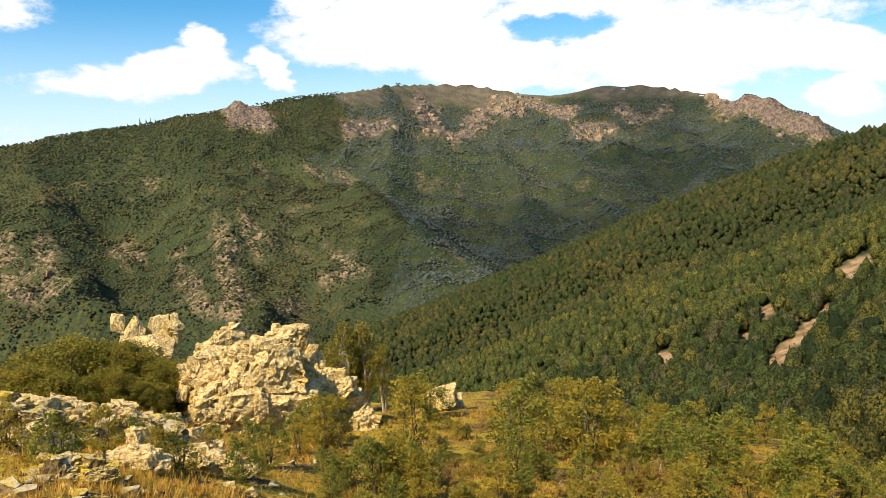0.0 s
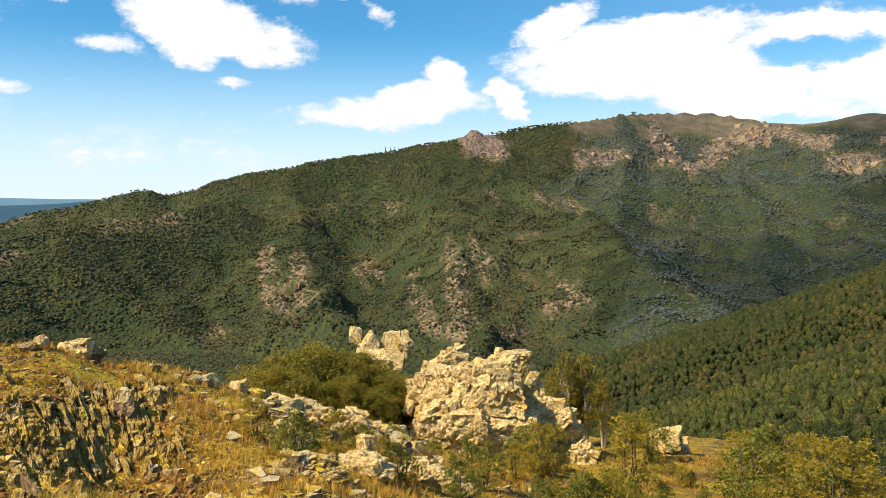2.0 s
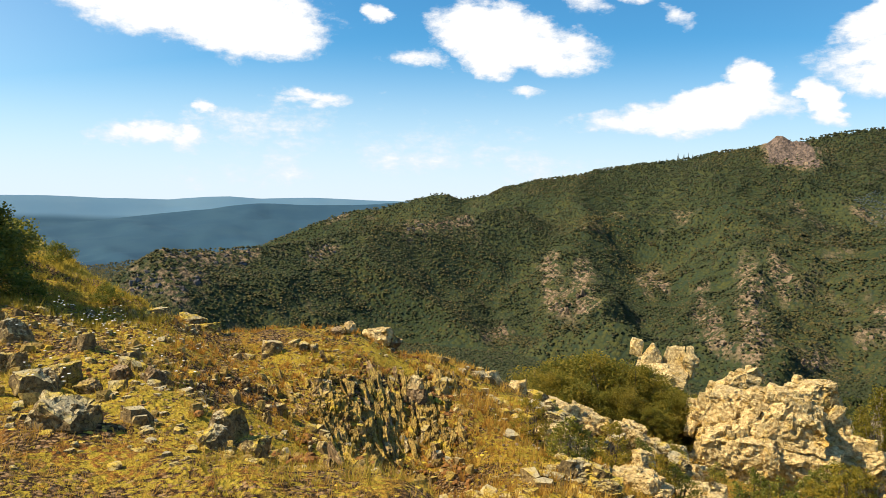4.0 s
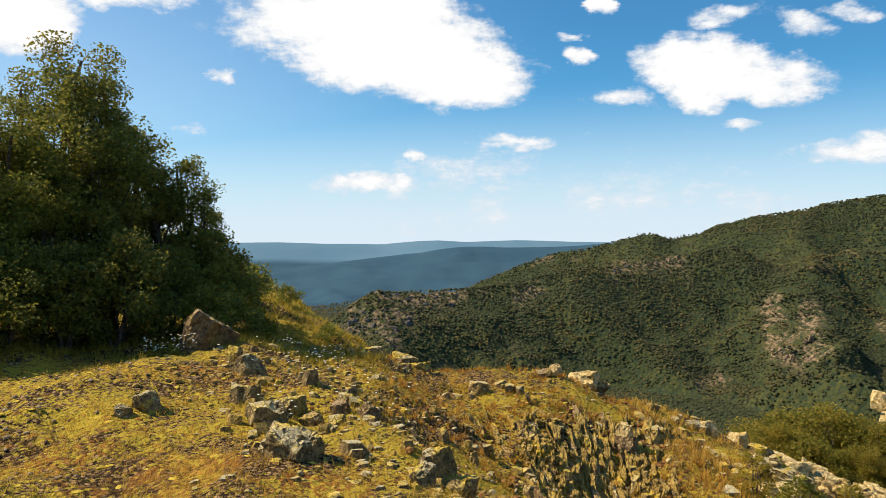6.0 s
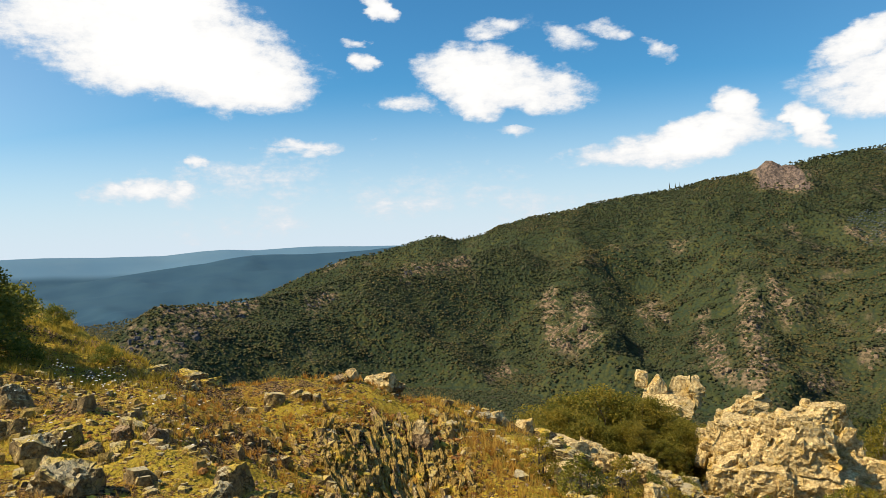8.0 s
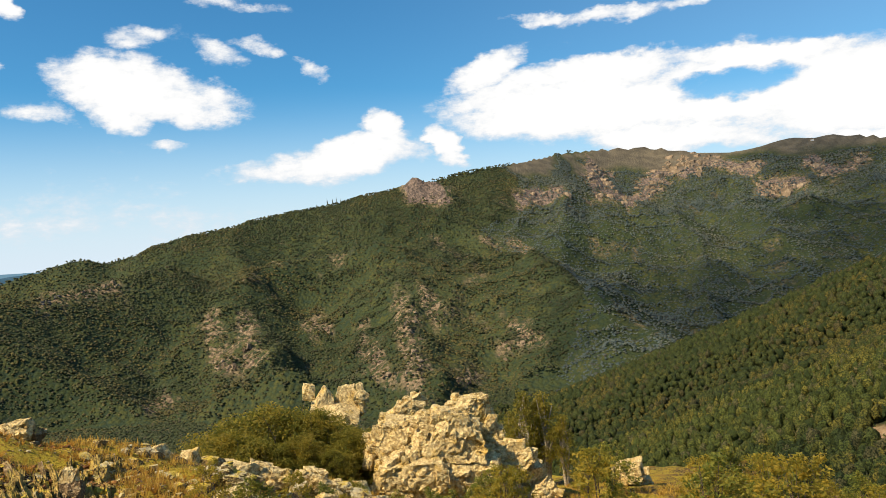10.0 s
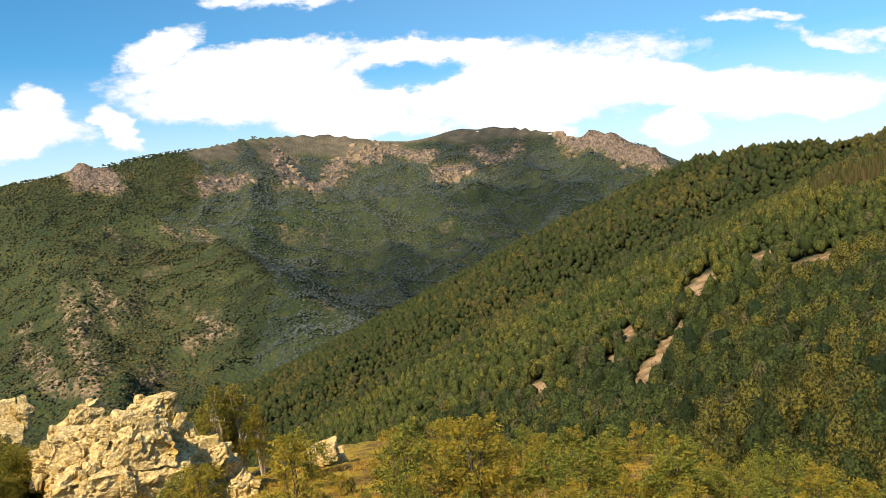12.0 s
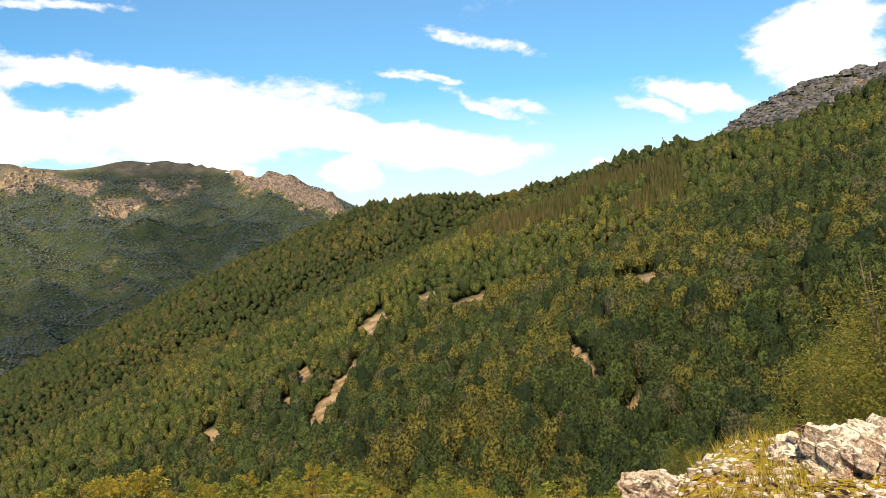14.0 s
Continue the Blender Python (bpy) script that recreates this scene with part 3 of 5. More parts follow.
# ---- woods on the slopes ----
def leaf_material(name, dark, light, gold, withered, scale, trans=0.3, clump=0.0):
    """Leaves: every spray has its own green, every tree its own tone, and the wood yellows in patches."""
    m, n = material(name)
    p = at_world(n)
    isle = n.node("ShaderNodeNewGeometry").outputs["Random Per Island"]
    tone_at = n.node("ShaderNodeAttribute")
    tone_at.attribute_name = "tone"
    tone = tone_at.outputs["Fac"]
    col = n.mix(n.math("ADD", n.math("MULTIPLY", isle, 0.4), n.math("MULTIPLY", tone, 0.6)), dark, light)
    turning = n.math("ADD", n.noise(p, scale, 1, 0.5), n.math("MULTIPLY", n.math("SUBTRACT", n.math("FRACT", n.math("MULTIPLY", tone, 7.3)), 0.5), 0.40))
    col = n.mix(n.math("MULTIPLY", n.ramp(turning, 0.48, 0.74), 0.85), col, gold)
    col = n.mix(n.math("MULTIPLY", n.ramp(tone, 0.90, 0.94), 0.7), col, withered)
    col = n.mix(n.math("MULTIPLY", n.ramp(tone, 0.2, 0.05), 0.5), col, tuple(c * 0.8 for c in dark))
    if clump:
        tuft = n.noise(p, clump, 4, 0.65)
        # shade in the hollows between tufts, put into the leaf colour
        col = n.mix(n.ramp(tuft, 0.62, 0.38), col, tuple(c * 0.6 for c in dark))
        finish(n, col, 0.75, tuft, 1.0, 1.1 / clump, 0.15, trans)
    else:
        finish(n, col, 0.7, spec=0.2, trans=trans)
    return m


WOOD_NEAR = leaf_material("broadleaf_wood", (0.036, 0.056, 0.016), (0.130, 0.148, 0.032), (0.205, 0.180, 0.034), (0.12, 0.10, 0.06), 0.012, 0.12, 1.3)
# a darker broadleaf_wood: deep shade among the close crowns is put into its greens
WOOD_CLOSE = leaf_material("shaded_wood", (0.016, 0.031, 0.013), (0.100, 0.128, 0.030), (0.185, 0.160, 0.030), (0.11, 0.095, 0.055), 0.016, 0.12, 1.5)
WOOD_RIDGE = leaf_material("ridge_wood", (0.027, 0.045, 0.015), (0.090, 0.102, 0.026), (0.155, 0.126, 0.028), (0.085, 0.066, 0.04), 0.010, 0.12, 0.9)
# blue of the air haze is mixed into these two distant greens, more in the second
WOOD_FAR = leaf_material("distant_wood", (0.040, 0.058, 0.028), (0.072, 0.086, 0.040), (0.132, 0.115, 0.044), (0.08, 0.072, 0.05), 0.005)
WOOD_HAZY = leaf_material("hazy_wood", (0.062, 0.094, 0.098), (0.100, 0.132, 0.132), (0.140, 0.154, 0.122), (0.07, 0.07, 0.06), 0.005)
SPRUCE = leaf_material("conifer_wood", (0.042, 0.050, 0.016), (0.088, 0.082, 0.026), (0.105, 0.082, 0.030), (0.10, 0.07, 0.035), 0.02)


def icosahedron():
    bm = bmesh.new()
    bmesh.ops.create_icosphere(bm, subdivisions=1, radius=1.0)
    v = np.array([p.co[:] for p in bm.verts])
    f = np.array([[q.index for q in face.verts] for face in bm.faces])
    bm.free()
    return v, f[v[f].mean(1)[:, 2] > -0.5]          # the underside never shows


ICO_V, ICO_F = icosahedron()
rng = np.random.default_rng(7)


def crown_shape(lumps, spread, tall, size=0.30):
    """Overlapping facetted clumps, about 1 wide, standing on z = 0."""
    vs, fs = [], []
    for i in range(lumps):
        s = rng.uniform(0.55, 1.0) if lumps > 1 else 1.0
        v = ICO_V * (1 + rng.uniform(-0.28, 0.28, (12, 1)))
        a = rng.uniform(0, 6.28)
        rr = spread * rng.uniform(0.45, 1.0) if lumps > 1 else 0
        zc = tall * (0.35 + 0.62 * rng.uniform(0, 1) * (1 - 0.5 * rr)) if lumps > 1 else tall * 0.5
        v = v * np.array([size, size, 0.9 * size * tall + 0.2 * size]) * s * (1.0 if lumps > 1 else 1.7) + np.array([rr * math.cos(a), rr * math.sin(a), zc])
        fs.append(ICO_F + 12 * i)
        vs.append(v)
    return np.concatenate(vs), np.concatenate(fs)


def ball(level):
    bm = bmesh.new()
    bmesh.ops.create_icosphere(bm, subdivisions=level, radius=1.0)
    v = np.array([p.co[:] for p in bm.verts])
    f = np.array([[q.index for q in face.verts] for face in bm.faces])
    bm.free()
    return v, f


BALLS = {level: ball(level) for level in (1, 2, 3)}


def lobed_crown(level, lobes, sprays, size, rough=0.05):
    """A broadleaf crown about 1 wide and 1 high: rounded boughs that bulge out of one another, with loose sprays at the surface."""
    d, f = BALLS[level]
    r = np.full(len(d), 0.22)
    for i in range(lobes):
        a, up = 2.4 * i + rng.uniform(0, 0.9), rng.uniform(-0.35, 1.0)
        flat = math.sqrt(1 - min(0.98, up * up))
        c = np.array([flat * math.cos(a), flat * math.sin(a), up]) * rng.uniform(0.16, 0.38)
        big = rng.uniform(0.12, 0.23)
        along = d @ c
        root = along * along - c @ c + big * big
        r = np.maximum(r, np.where(root > 0, along + np.sqrt(np.maximum(root, 0)), 0))
    r = r * (1 + rng.uniform(-rough, rough, len(d)))
    v = d * r[:, None] * np.array([1, 1, 1.08])
    f = f[v[f].mean(1)[:, 2] > -0.27]
    vs, fs = [v + np.array([0, 0, 0.5])], [f]
    if sprays:
        k = rng.integers(0, len(d), sprays)
        p, nrm = v[k] * rng.uniform(0.94, 1.18, (sprays, 1)) + 0.04 * rng.normal(size=(sprays, 3)) + np.array([0, 0, 0.5]), d[k] + 0.9 * rng.normal(size=(sprays, 3))
        nrm /= np.linalg.norm(nrm, axis=1)[:, None]
        u = np.cross(nrm, rng.normal(size=(sprays, 3)))
        u /= np.linalg.norm(u, axis=1)[:, None]
        w = np.cross(nrm, u)
        for j in range(3):
            t = 2.094 * j + rng.uniform(-0.5, 0.5, (sprays, 1))
            vs.append(p + size * rng.uniform(0.6, 1.25, (sprays, 1)) * (np.cos(t) * u + np.sin(t) * w))
        fs.append(len(v) + np.stack([np.arange(sprays), sprays + np.arange(sprays), 2 * sprays + np.arange(sprays)], -1))
    return np.concatenate(vs), np.concatenate(fs)


def small_crown(sprays):
    """A far tree: an uneven eight-sided dome with a few sprays standing off it."""
    v = np.array([(0, 0, 0.88), (0.5, 0, 0.55), (0, 0.5, 0.55), (-0.5, 0, 0.55), (0, -0.5, 0.55), (0, 0, 0.0)]) + rng.uniform(-0.13, 0.13, (6, 3))
    f = [(0, 1, 2), (0, 2, 3), (0, 3, 4), (0, 4, 1), (5, 2, 1), (5, 3, 2), (5, 4, 3), (5, 1, 4)]
    vs = [v]
    for i in range(sprays):
        a = rng.uniform(0, 6.28)
        c = np.array([0.4 * math.cos(a), 0.4 * math.sin(a), rng.uniform(0.4, 0.95)])
        vs.append(c + rng.normal(size=(3, 3)) * 0.11)
        f.append((6 + 3 * i, 7 + 3 * i, 8 + 3 * i))
    return np.concatenate(vs), np.array(f)


def spruce_shape():
    vs, fs = [], []
    for z0, z1, w in ((0.05, 0.62, 0.30), (0.32, 0.84, 0.22), (0.6, 1.05, 0.13)):
        a = np.linspace(0, 2 * np.pi, 8)[:7] + rng.uniform(0, 1)
        ring = np.stack([w * np.cos(a), w * np.sin(a), z0 + rng.uniform(-0.05, 0.05, 7)], -1) * np.array([1, 1, 1.0])
        ring[:, :2] *= rng.uniform(0.7, 1.15, (7, 1))
        base = sum(len(q) for q in vs)
        vs.append(np.concatenate([ring, [[0, 0, z1]]]))
        fs += [[base + i, base + (i + 1) % 7, base + 7] for i in range(7)]
    return np.concatenate(vs), np.array(fs)


def scatter(shapes, x, y, z, wide, tall, tones=None):
    """One set of vertices and faces with a shape at each place, turned and sized at random (and the tone of each place, where given)."""
    vs, fs, ts, base = [], [], [], 0
    pick = rng.integers(0, len(shapes), len(x))
    for k, (sv, sf) in enumerate(shapes):
        i = np.nonzero(pick == k)[0]
        a = rng.uniform(0, 6.283, len(i))
        c, s = np.cos(a)[:, None], np.sin(a)[:, None]
        w, t = wide[i][:, None], tall[i][:, None]
        px = (sv[:, 0] * c - sv[:, 1] * s) * w + x[i][:, None]
        py = (sv[:, 0] * s + sv[:, 1] * c) * w + y[i][:, None]
        pz = sv[:, 2] * t + z[i][:, None]
        vs.append(np.stack([px, py, pz], -1).reshape(-1, 3))
        fs.append((sf[None] + (np.arange(len(i)) * len(sv))[:, None, None]).reshape(-1, 3) + base)
        base += len(i) * len(sv)
        if tones is not None:
            ts.append(np.repeat(tones[i], len(sv)))
    if tones is not None:
        return np.concatenate(vs), np.concatenate(fs), np.concatenate(ts)
    return np.concatenate(vs), np.concatenate(fs)


def puffs(shapes, x, y, z, wide, tall, tones):
    """As scatter(), with the soft normals of round crowns on all their sprays."""
    vs, fs, ts, ns, base = [], [], [], [], 0
    pick = rng.integers(0, len(shapes), len(x))
    for k, (sv, sf) in enumerate(shapes):
        i = np.nonzero(pick == k)[0]
        v, f, t = scatter([(sv, sf)], x[i], y[i], z[i], wide[i], tall[i], tones[i])
        mid = np.repeat(np.stack([x[i], y[i], z[i] + 0.42 * tall[i]], -1), len(sv), axis=0)
        nrm = (v - mid) / np.repeat(wide[i], len(sv))[:, None] + 0.22 * rng.normal(size=v.shape)
        ns.append(nrm / (np.linalg.norm(nrm, axis=1)[:, None] + 1e-6))
        vs.append(v)
        fs.append(f + base)
        ts.append(t)
        base += len(v)
    return np.concatenate(vs), np.concatenate(fs), np.concatenate(ts), np.concatenate(ns)


def woodland(name, label, mat, v, f, tone, normals=None, category="woodland", smooth=False):
    me = blank(name, v, f, mat, smooth, normals)
    me.attributes.new("tone", "FLOAT", "POINT").data.foreach_set("value", np.ascontiguousarray(tone, dtype=np.float32))
    return tagged(new(name, me), label, category, kind="stuff")


# how high the land stands before each bearing and distance, to thin the woods behind the crests
SKY_AZ, SKY_R = np.radians(np.arange(-77, 80, 0.5)), np.geomspace(60, 3200, 220)
_a, _r = np.meshgrid(SKY_AZ, SKY_R)
_z = land(-_r * np.sin(_a), _r * np.cos(_a))[0]
SKY_RISE = np.maximum.accumulate((_z - EYE) / _r, axis=0)


def open_view(x, y, z, up):
    """True where a tree of that height stands clear of the land before it."""
    a, r = np.arctan2(-x, y), np.hypot(x, y)
    i = np.clip(np.round((a - SKY_AZ[0]) / (SKY_AZ[1] - SKY_AZ[0])).astype(int), 0, len(SKY_AZ) - 1)
    k = np.clip(np.searchsorted(SKY_R, r * 0.985) - 1, 0, len(SKY_R) - 1)
    return (z + up - EYE) / r > SKY_RISE[k, i] - 0.004


def ring_points(count, a0, a1, r0, r1):
    a = np.radians(rng.uniform(a0, a1, count))
    r = np.sqrt(rng.uniform(r0 * r0, r1 * r1, count))
    x, y = -r * np.sin(a), r * np.cos(a)
    z, rock, own, right, big = land(x, y)
    return x, y, z, np.degrees(a), r, rock, own, right, big


def right_woods():
    x, y, z, az, r, rock, own, right, big = ring_points(118000, -70, 14, 110, 1180)
    el = np.degrees(np.arctan2(z + 3 - EYE, r))
    gap = np.max([strokes(az, np.degrees(np.arctan2(z + up - EYE, r)), LANDSLIPS, 0.5 * fbm(x, y, 25, 3, 84)) for up in (0, 3, 6)], axis=0)
    keep = (rock < 0.5) & (~own | (r > 110)) & (z > -280) & open_view(x, y, z, 9) & (el > -24) & (gap < 0.35) & (right > big - 4)
    con = (az < -35) & (az > -51) & (el > -1.6 - 0.12 * (az + 40)) & (el < 0.7 - 0.22 * (az + 40)) & (r < 640) & (fbm(x, y, 60, 2, 91) > -0.35)
    keep = keep & ((r < 560) | (rng.uniform(0, 1, len(x)) < 0.6))
    size = rng.uniform(0.6, 1.4, len(x))
    tone = rng.uniform(0, 1, len(x))
    for name, r0, r1, shapes, label in (
            ("close_wood", 0, 210, [lobed_crown(3, 30, 520, 0.044, 0.10) for i in range(8)], "leafy broadleaf wood below the lookout, partly yellowing"),
            ("near_wood", 210, 360, [lobed_crown(2, 20, 90, 0.060, 0.12) for i in range(12)], "dense green and yellowing broadleaf wood on the slope"),
            ("slope_wood", 360, 560, [lobed_crown(1, 9, 14, 0.085, 0.10) for i in range(12)], "green wood with yellowing crowns on the slope"),
            ("ridge_wood", 560, 800, [lobed_crown(1, 8, 2, 0.08) for i in range(12)], "green broadleaf wood covering the ridge"),
            ("far_slope_wood", 800, 1300, [small_crown(0) for i in range(12)], "even green broadleaf wood on the far slope")):
        k = keep & ~con & (r >= r0) & (r < r1)
        w = (5.1 if r1 < 400 else 5.7 if r1 < 600 else 7.0) * size[k]
        v, f, t = scatter(shapes, x[k], y[k], z[k] - 0.15 * w, w, w * rng.uniform(1.0, 1.9, len(w)), tone[k])
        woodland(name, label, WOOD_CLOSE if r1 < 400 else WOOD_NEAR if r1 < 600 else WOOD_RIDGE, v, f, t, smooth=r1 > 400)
    k = keep & con
    w = 6.5 * size[k]
    v, f, t = scatter([spruce_shape() for i in range(6)], x[k], y[k], z[k] - 0.5, w, 10 * rng.uniform(0.7, 1.2, len(w)), tone[k])
    woodland("spruce_wood", "stand of olive-brown conifers below the ridge", SPRUCE, v, f, t)


def massif_woods():
    x, y, z, az, r, rock, own, right, big = ring_points(250000, -30, 66, 620, 2900)
    el = np.degrees(np.arctan2(z + 4 - EYE, r))
    ragged = ragged_edge(x, y)
    bare = np.maximum(strokes(az, el, MASSIF_CLIFFS, ragged), 0.8 * strokes(az, el, FLANK_ROCKS, ragged))
    meadow = (el + 0.8 * fbm(x, y, 150, 3, 85) > 3.75) & (az < 5 + 9 * fbm(x, y, 160, 3, 86))
    keep = (rock < 0.4) & (z > -280) & open_view(x, y, z, 6) & (bare < rng.uniform(0.15, 1.3, len(x))) & ((big >= right - 1) | (az > 13)) & ~meadow & (~own | (r > 300))
    keep = keep & ((r < 1900) | (rng.uniform(0, 1, len(x)) < 0.55) | (el > 0.5))
    w = rng.uniform(3.8, 6.6, keep.sum()) * (0.7 + 0.3 * r[keep] / 1600)
    x, y, z, tone = x[keep], y[keep], z[keep], rng.uniform(0, 1, len(w))
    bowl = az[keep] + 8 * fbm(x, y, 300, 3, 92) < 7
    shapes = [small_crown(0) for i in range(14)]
    for name, label, mat, k in (("flank_wood", "dark green forest clothing the mountain flank", WOOD_FAR, ~bowl), ("mountain_wood", "forest high on the mountain, its green tinted blue for haze", WOOD_HAZY, bowl)):
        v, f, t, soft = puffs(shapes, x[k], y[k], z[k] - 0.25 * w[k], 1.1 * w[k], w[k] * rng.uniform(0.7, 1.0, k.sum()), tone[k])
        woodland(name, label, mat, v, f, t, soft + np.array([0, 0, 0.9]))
    # the few conifers that stand up from the crest
    a = np.radians(np.array([20.6, 20.9, 21.2, 21.6, 22.4, 23.6]))
    x, y = -2290 * np.sin(a), 2290 * np.cos(a)
    v, f, t = scatter([spruce_shape() for i in range(3)], x, y, land(x, y)[0] - 1, np.full(6, 9.0), np.array([15, 19, 17, 20, 12, 10.0]), np.full(6, 0.3))
    woodland("crest_spruces", "few dark conifers standing on the crest", SPRUCE, v, f, t, None, "tree")


# ---- crags on the far flanks ----
def crag_material(name, dark, light, size):
    m, n = material(name)
    p = at_world(n)
    ribs = n.node("ShaderNodeVectorMath", {0: p, 1: (1.0, 1.0, 0.35)})
    ribs.operation = "MULTIPLY"
    a, b = n.noise(ribs.outputs[0], 0.16 * size, 7, 0.7), n.noise(p, 0.03 * size, 4)
    isle = n.node("ShaderNodeNewGeometry").outputs["Random Per Island"]
    col = n.mix(n.ramp(a, 0.38, 0.64), dark, light)
    col = n.mix(n.math("MULTIPLY", n.ramp(n.math("ADD", b, n.math("MULTIPLY", isle, 0.25)), 0.5, 0.75), 0.6), col, tuple(0.55 * c for c in light))
    finish(n, col, 0.95, a, 0.6, 2.0 / size, 0.1)
    return m


CRAG_STONE = crag_material("crag_stone", (0.110, 0.086, 0.064), (0.38, 0.295, 0.205), 0.6)
PEAK_STONE = crag_material("peak_stone", (0.050, 0.052, 0.056), (0.16, 0.155, 0.16), 1.5)


def crag_shape():
    """A steep splinter of rock with a broken top, standing on z = 0."""
    k = 6
    a = np.linspace(0, 2 * np.pi, k, endpoint=False) + rng.uniform(-0.3, 0.3, k)
    rows = []
    for z, w in ((-0.5, 0.58), (0.45, 0.53), (0.9, 0.40)):
        q = np.stack([w * np.cos(a), w * np.sin(a), np.full(k, z)], -1)
        rows.append(q + rng.uniform(-0.14, 0.14, q.shape))
    rows.append(np.array([[rng.uniform(-0.15, 0.15), rng.uniform(-0.15, 0.15), 0.95]]))
    f = []
    for i in range(2):
        for j in range(k):
            p, q = i * k + j, i * k + (j + 1) % k
            f += [(p, q, q + k), (p, q + k, p + k)]
    f += [(2 * k + j, 2 * k + (j + 1) % k, 3 * k) for j in range(k)]
    return np.concatenate(rows), np.array(f)


def crags():
    x, y, z, az, r, rock, own, right, big = ring_points(90000, -30, 66, 900, 3000)
    el = np.degrees(np.arctan2(z - EYE, r))
    ragged = ragged_edge(x, y) + 0.6 * fbm(x, y, 40, 3, 88) - 0.40
    top, flank = strokes(az, el, MASSIF_CLIFFS, ragged), strokes(az, el, FLANK_ROCKS, ragged)
    high = r > 1950
    keep = (np.where(rock > 0.5, np.where(az > 5, 0.05, 0.03), np.where(high, 0.26 * top, 0.34 * flank)) > rng.uniform(0.05, 1.0, len(x))) & open_view(x, y, z, 6) & (el < 4.7) & (r > 900)
    shapes = [crag_shape() for i in range(14)]
    for name, part_of, mat, label in (("far_crags", az < 40, CRAG_STONE, "broken pinkish brown crags between the mountain trees"), ("spur_crags", az >= 40, PEAK_STONE, "dark grey crags on the far spur")):
        k = keep & part_of
        w = (4 + 7 * rng.uniform(0, 1, k.sum()) ** 2) * np.where(high[k], 3.9, 1.3)
        v, f = scatter(shapes, x[k], y[k], z[k] - 0.5 * w, w, w * np.where(high[k], rng.uniform(0.36, 0.68, len(w)), rng.uniform(0.4, 0.75, len(w))))
        tagged(new(name, blank(name, v, f, mat)), label, "rock", kind="stuff")
    x, y, z, az, r, rock, own, right, big = ring_points(20000, -77, -50, 780, 1150)
    keep = (rock > 0.5) & open_view(x, y, z, 4) & (rng.uniform(0, 1, len(x)) < 0.3)
    w = rng.uniform(5, 16, keep.sum())
    v, f = scatter([crag_shape() for i in range(10)], x[keep], y[keep], z[keep] - 0.15 * w, w, w * rng.uniform(0.15, 0.42, len(w)))
    tagged(new("peak_crags", blank("peak_crags", v, f, PEAK_STONE)), "grey broken rocks of the near summit", "rock", kind="stuff")
    keep = (rock > 0.5) & open_view(x, y, z, 4) & (fbm(x, y, 60, 3, 89) > 0.0) & (rng.uniform(0, 1, len(x)) < 0.4)
    w = rng.uniform(3, 6, keep.sum())
    v, f, t = scatter([small_crown(4) for i in range(8)], x[keep], y[keep], z[keep] - 0.4 * w, w, w * 0.8, rng.uniform(0, 0.6, len(w)))
    woodland("peak_scrub", "dark scrub between the summit rocks", WOOD_FAR, v, f, t)


right_woods()
massif_woods()
crags()

# ---- the clouds whose shade lies on the middle of the mountain ----
def cloud_material():
    m, n = material("cloud")
    p = at_world(n)
    core = n.node("ShaderNodeAttribute")
    core.attribute_name = "core"
    col = n.mix(n.noise(p, 0.01, 4), (0.78, 0.79, 0.82), (0.9, 0.9, 0.9))
    white = n("ShaderNodeBsdfDiffuse", {"Color": col})
    fac = n.math("MULTIPLY", n.ramp(n.math("ADD", core.outputs["Fac"], n.math("MULTIPLY", n.math("SUBTRACT", n.noise(p, 0.006, 4), 0.5), 1.6)), 0.1, 0.8), 0.36)
    n("ShaderNodeOutputMaterial", {0: n("ShaderNodeMixShader", {0: fac, 1: n("ShaderNodeBsdfTransparent"), 2: white})})
    return m


def cumulus(centre, long, wide, tall, turn):
    """A flat-based cloud, thinning out to its edge."""
    bm = bmesh.new()
    bmesh.ops.create_icosphere(bm, subdivisions=5, radius=1.0)
    core = [1.0 - math.hypot(v.co.x, v.co.y) for v in bm.verts]
    for v in bm.verts:
        lump = noise.fractal(v.co * 2.2, 0.9, 2.0, 5)
        v.co = Vector((v.co.x * long * (1 + 0.25 * lump), v.co.y * wide * (1 + 0.25 * lump), max(v.co.z, -0.25) * tall * (1 + 0.5 * lump)))
    me = bpy.data.meshes.new("cloud")
    bm.to_mesh(me)
    bm.free()
    me.attributes.new("core", "FLOAT", "POINT").data.foreach_set("value", core)
    me.materials.append(CLOUD)
    ob = new("cloud", me)
    ob.matrix_world = Matrix.Translation(centre) @ pose(0, 0, 0, 0, 0, turn)
    return tagged(ob, "thin white cumulus cloud drifting over the valley", "cloud", "clouds", "structure")


CLOUD = cloud_material()
for az, r, z, long, wide, turn in ((-4, 1650, -100, 620, 420, 60), (-15, 2150, 20, 620, 420, 60), (-13, 2800, 190, 560, 300, 80)):
    under = bearing(az) * r + Vector((0, 0, z))
    cumulus(under + bearing(SUN_AZ, SUN_EL) * (1150 / math.sin(radians(SUN_EL))), long, wide, 130, turn)


# ---- helpers for things ----
def thing(name, at, label, category, group="", turn=0.0):
    e = new(name)
    e.matrix_world = Matrix.Translation(at) @ pose(0, 0, 0, 0, 0, turn)
    return tagged(e, label, category, group)


def child(name, me, parent, label="", m=None):
    ob = new(name, me)
    ob.parent = parent
    if m is not None:
        ob.matrix_basis = m
    if label:
        tagged(ob, label)
    return ob


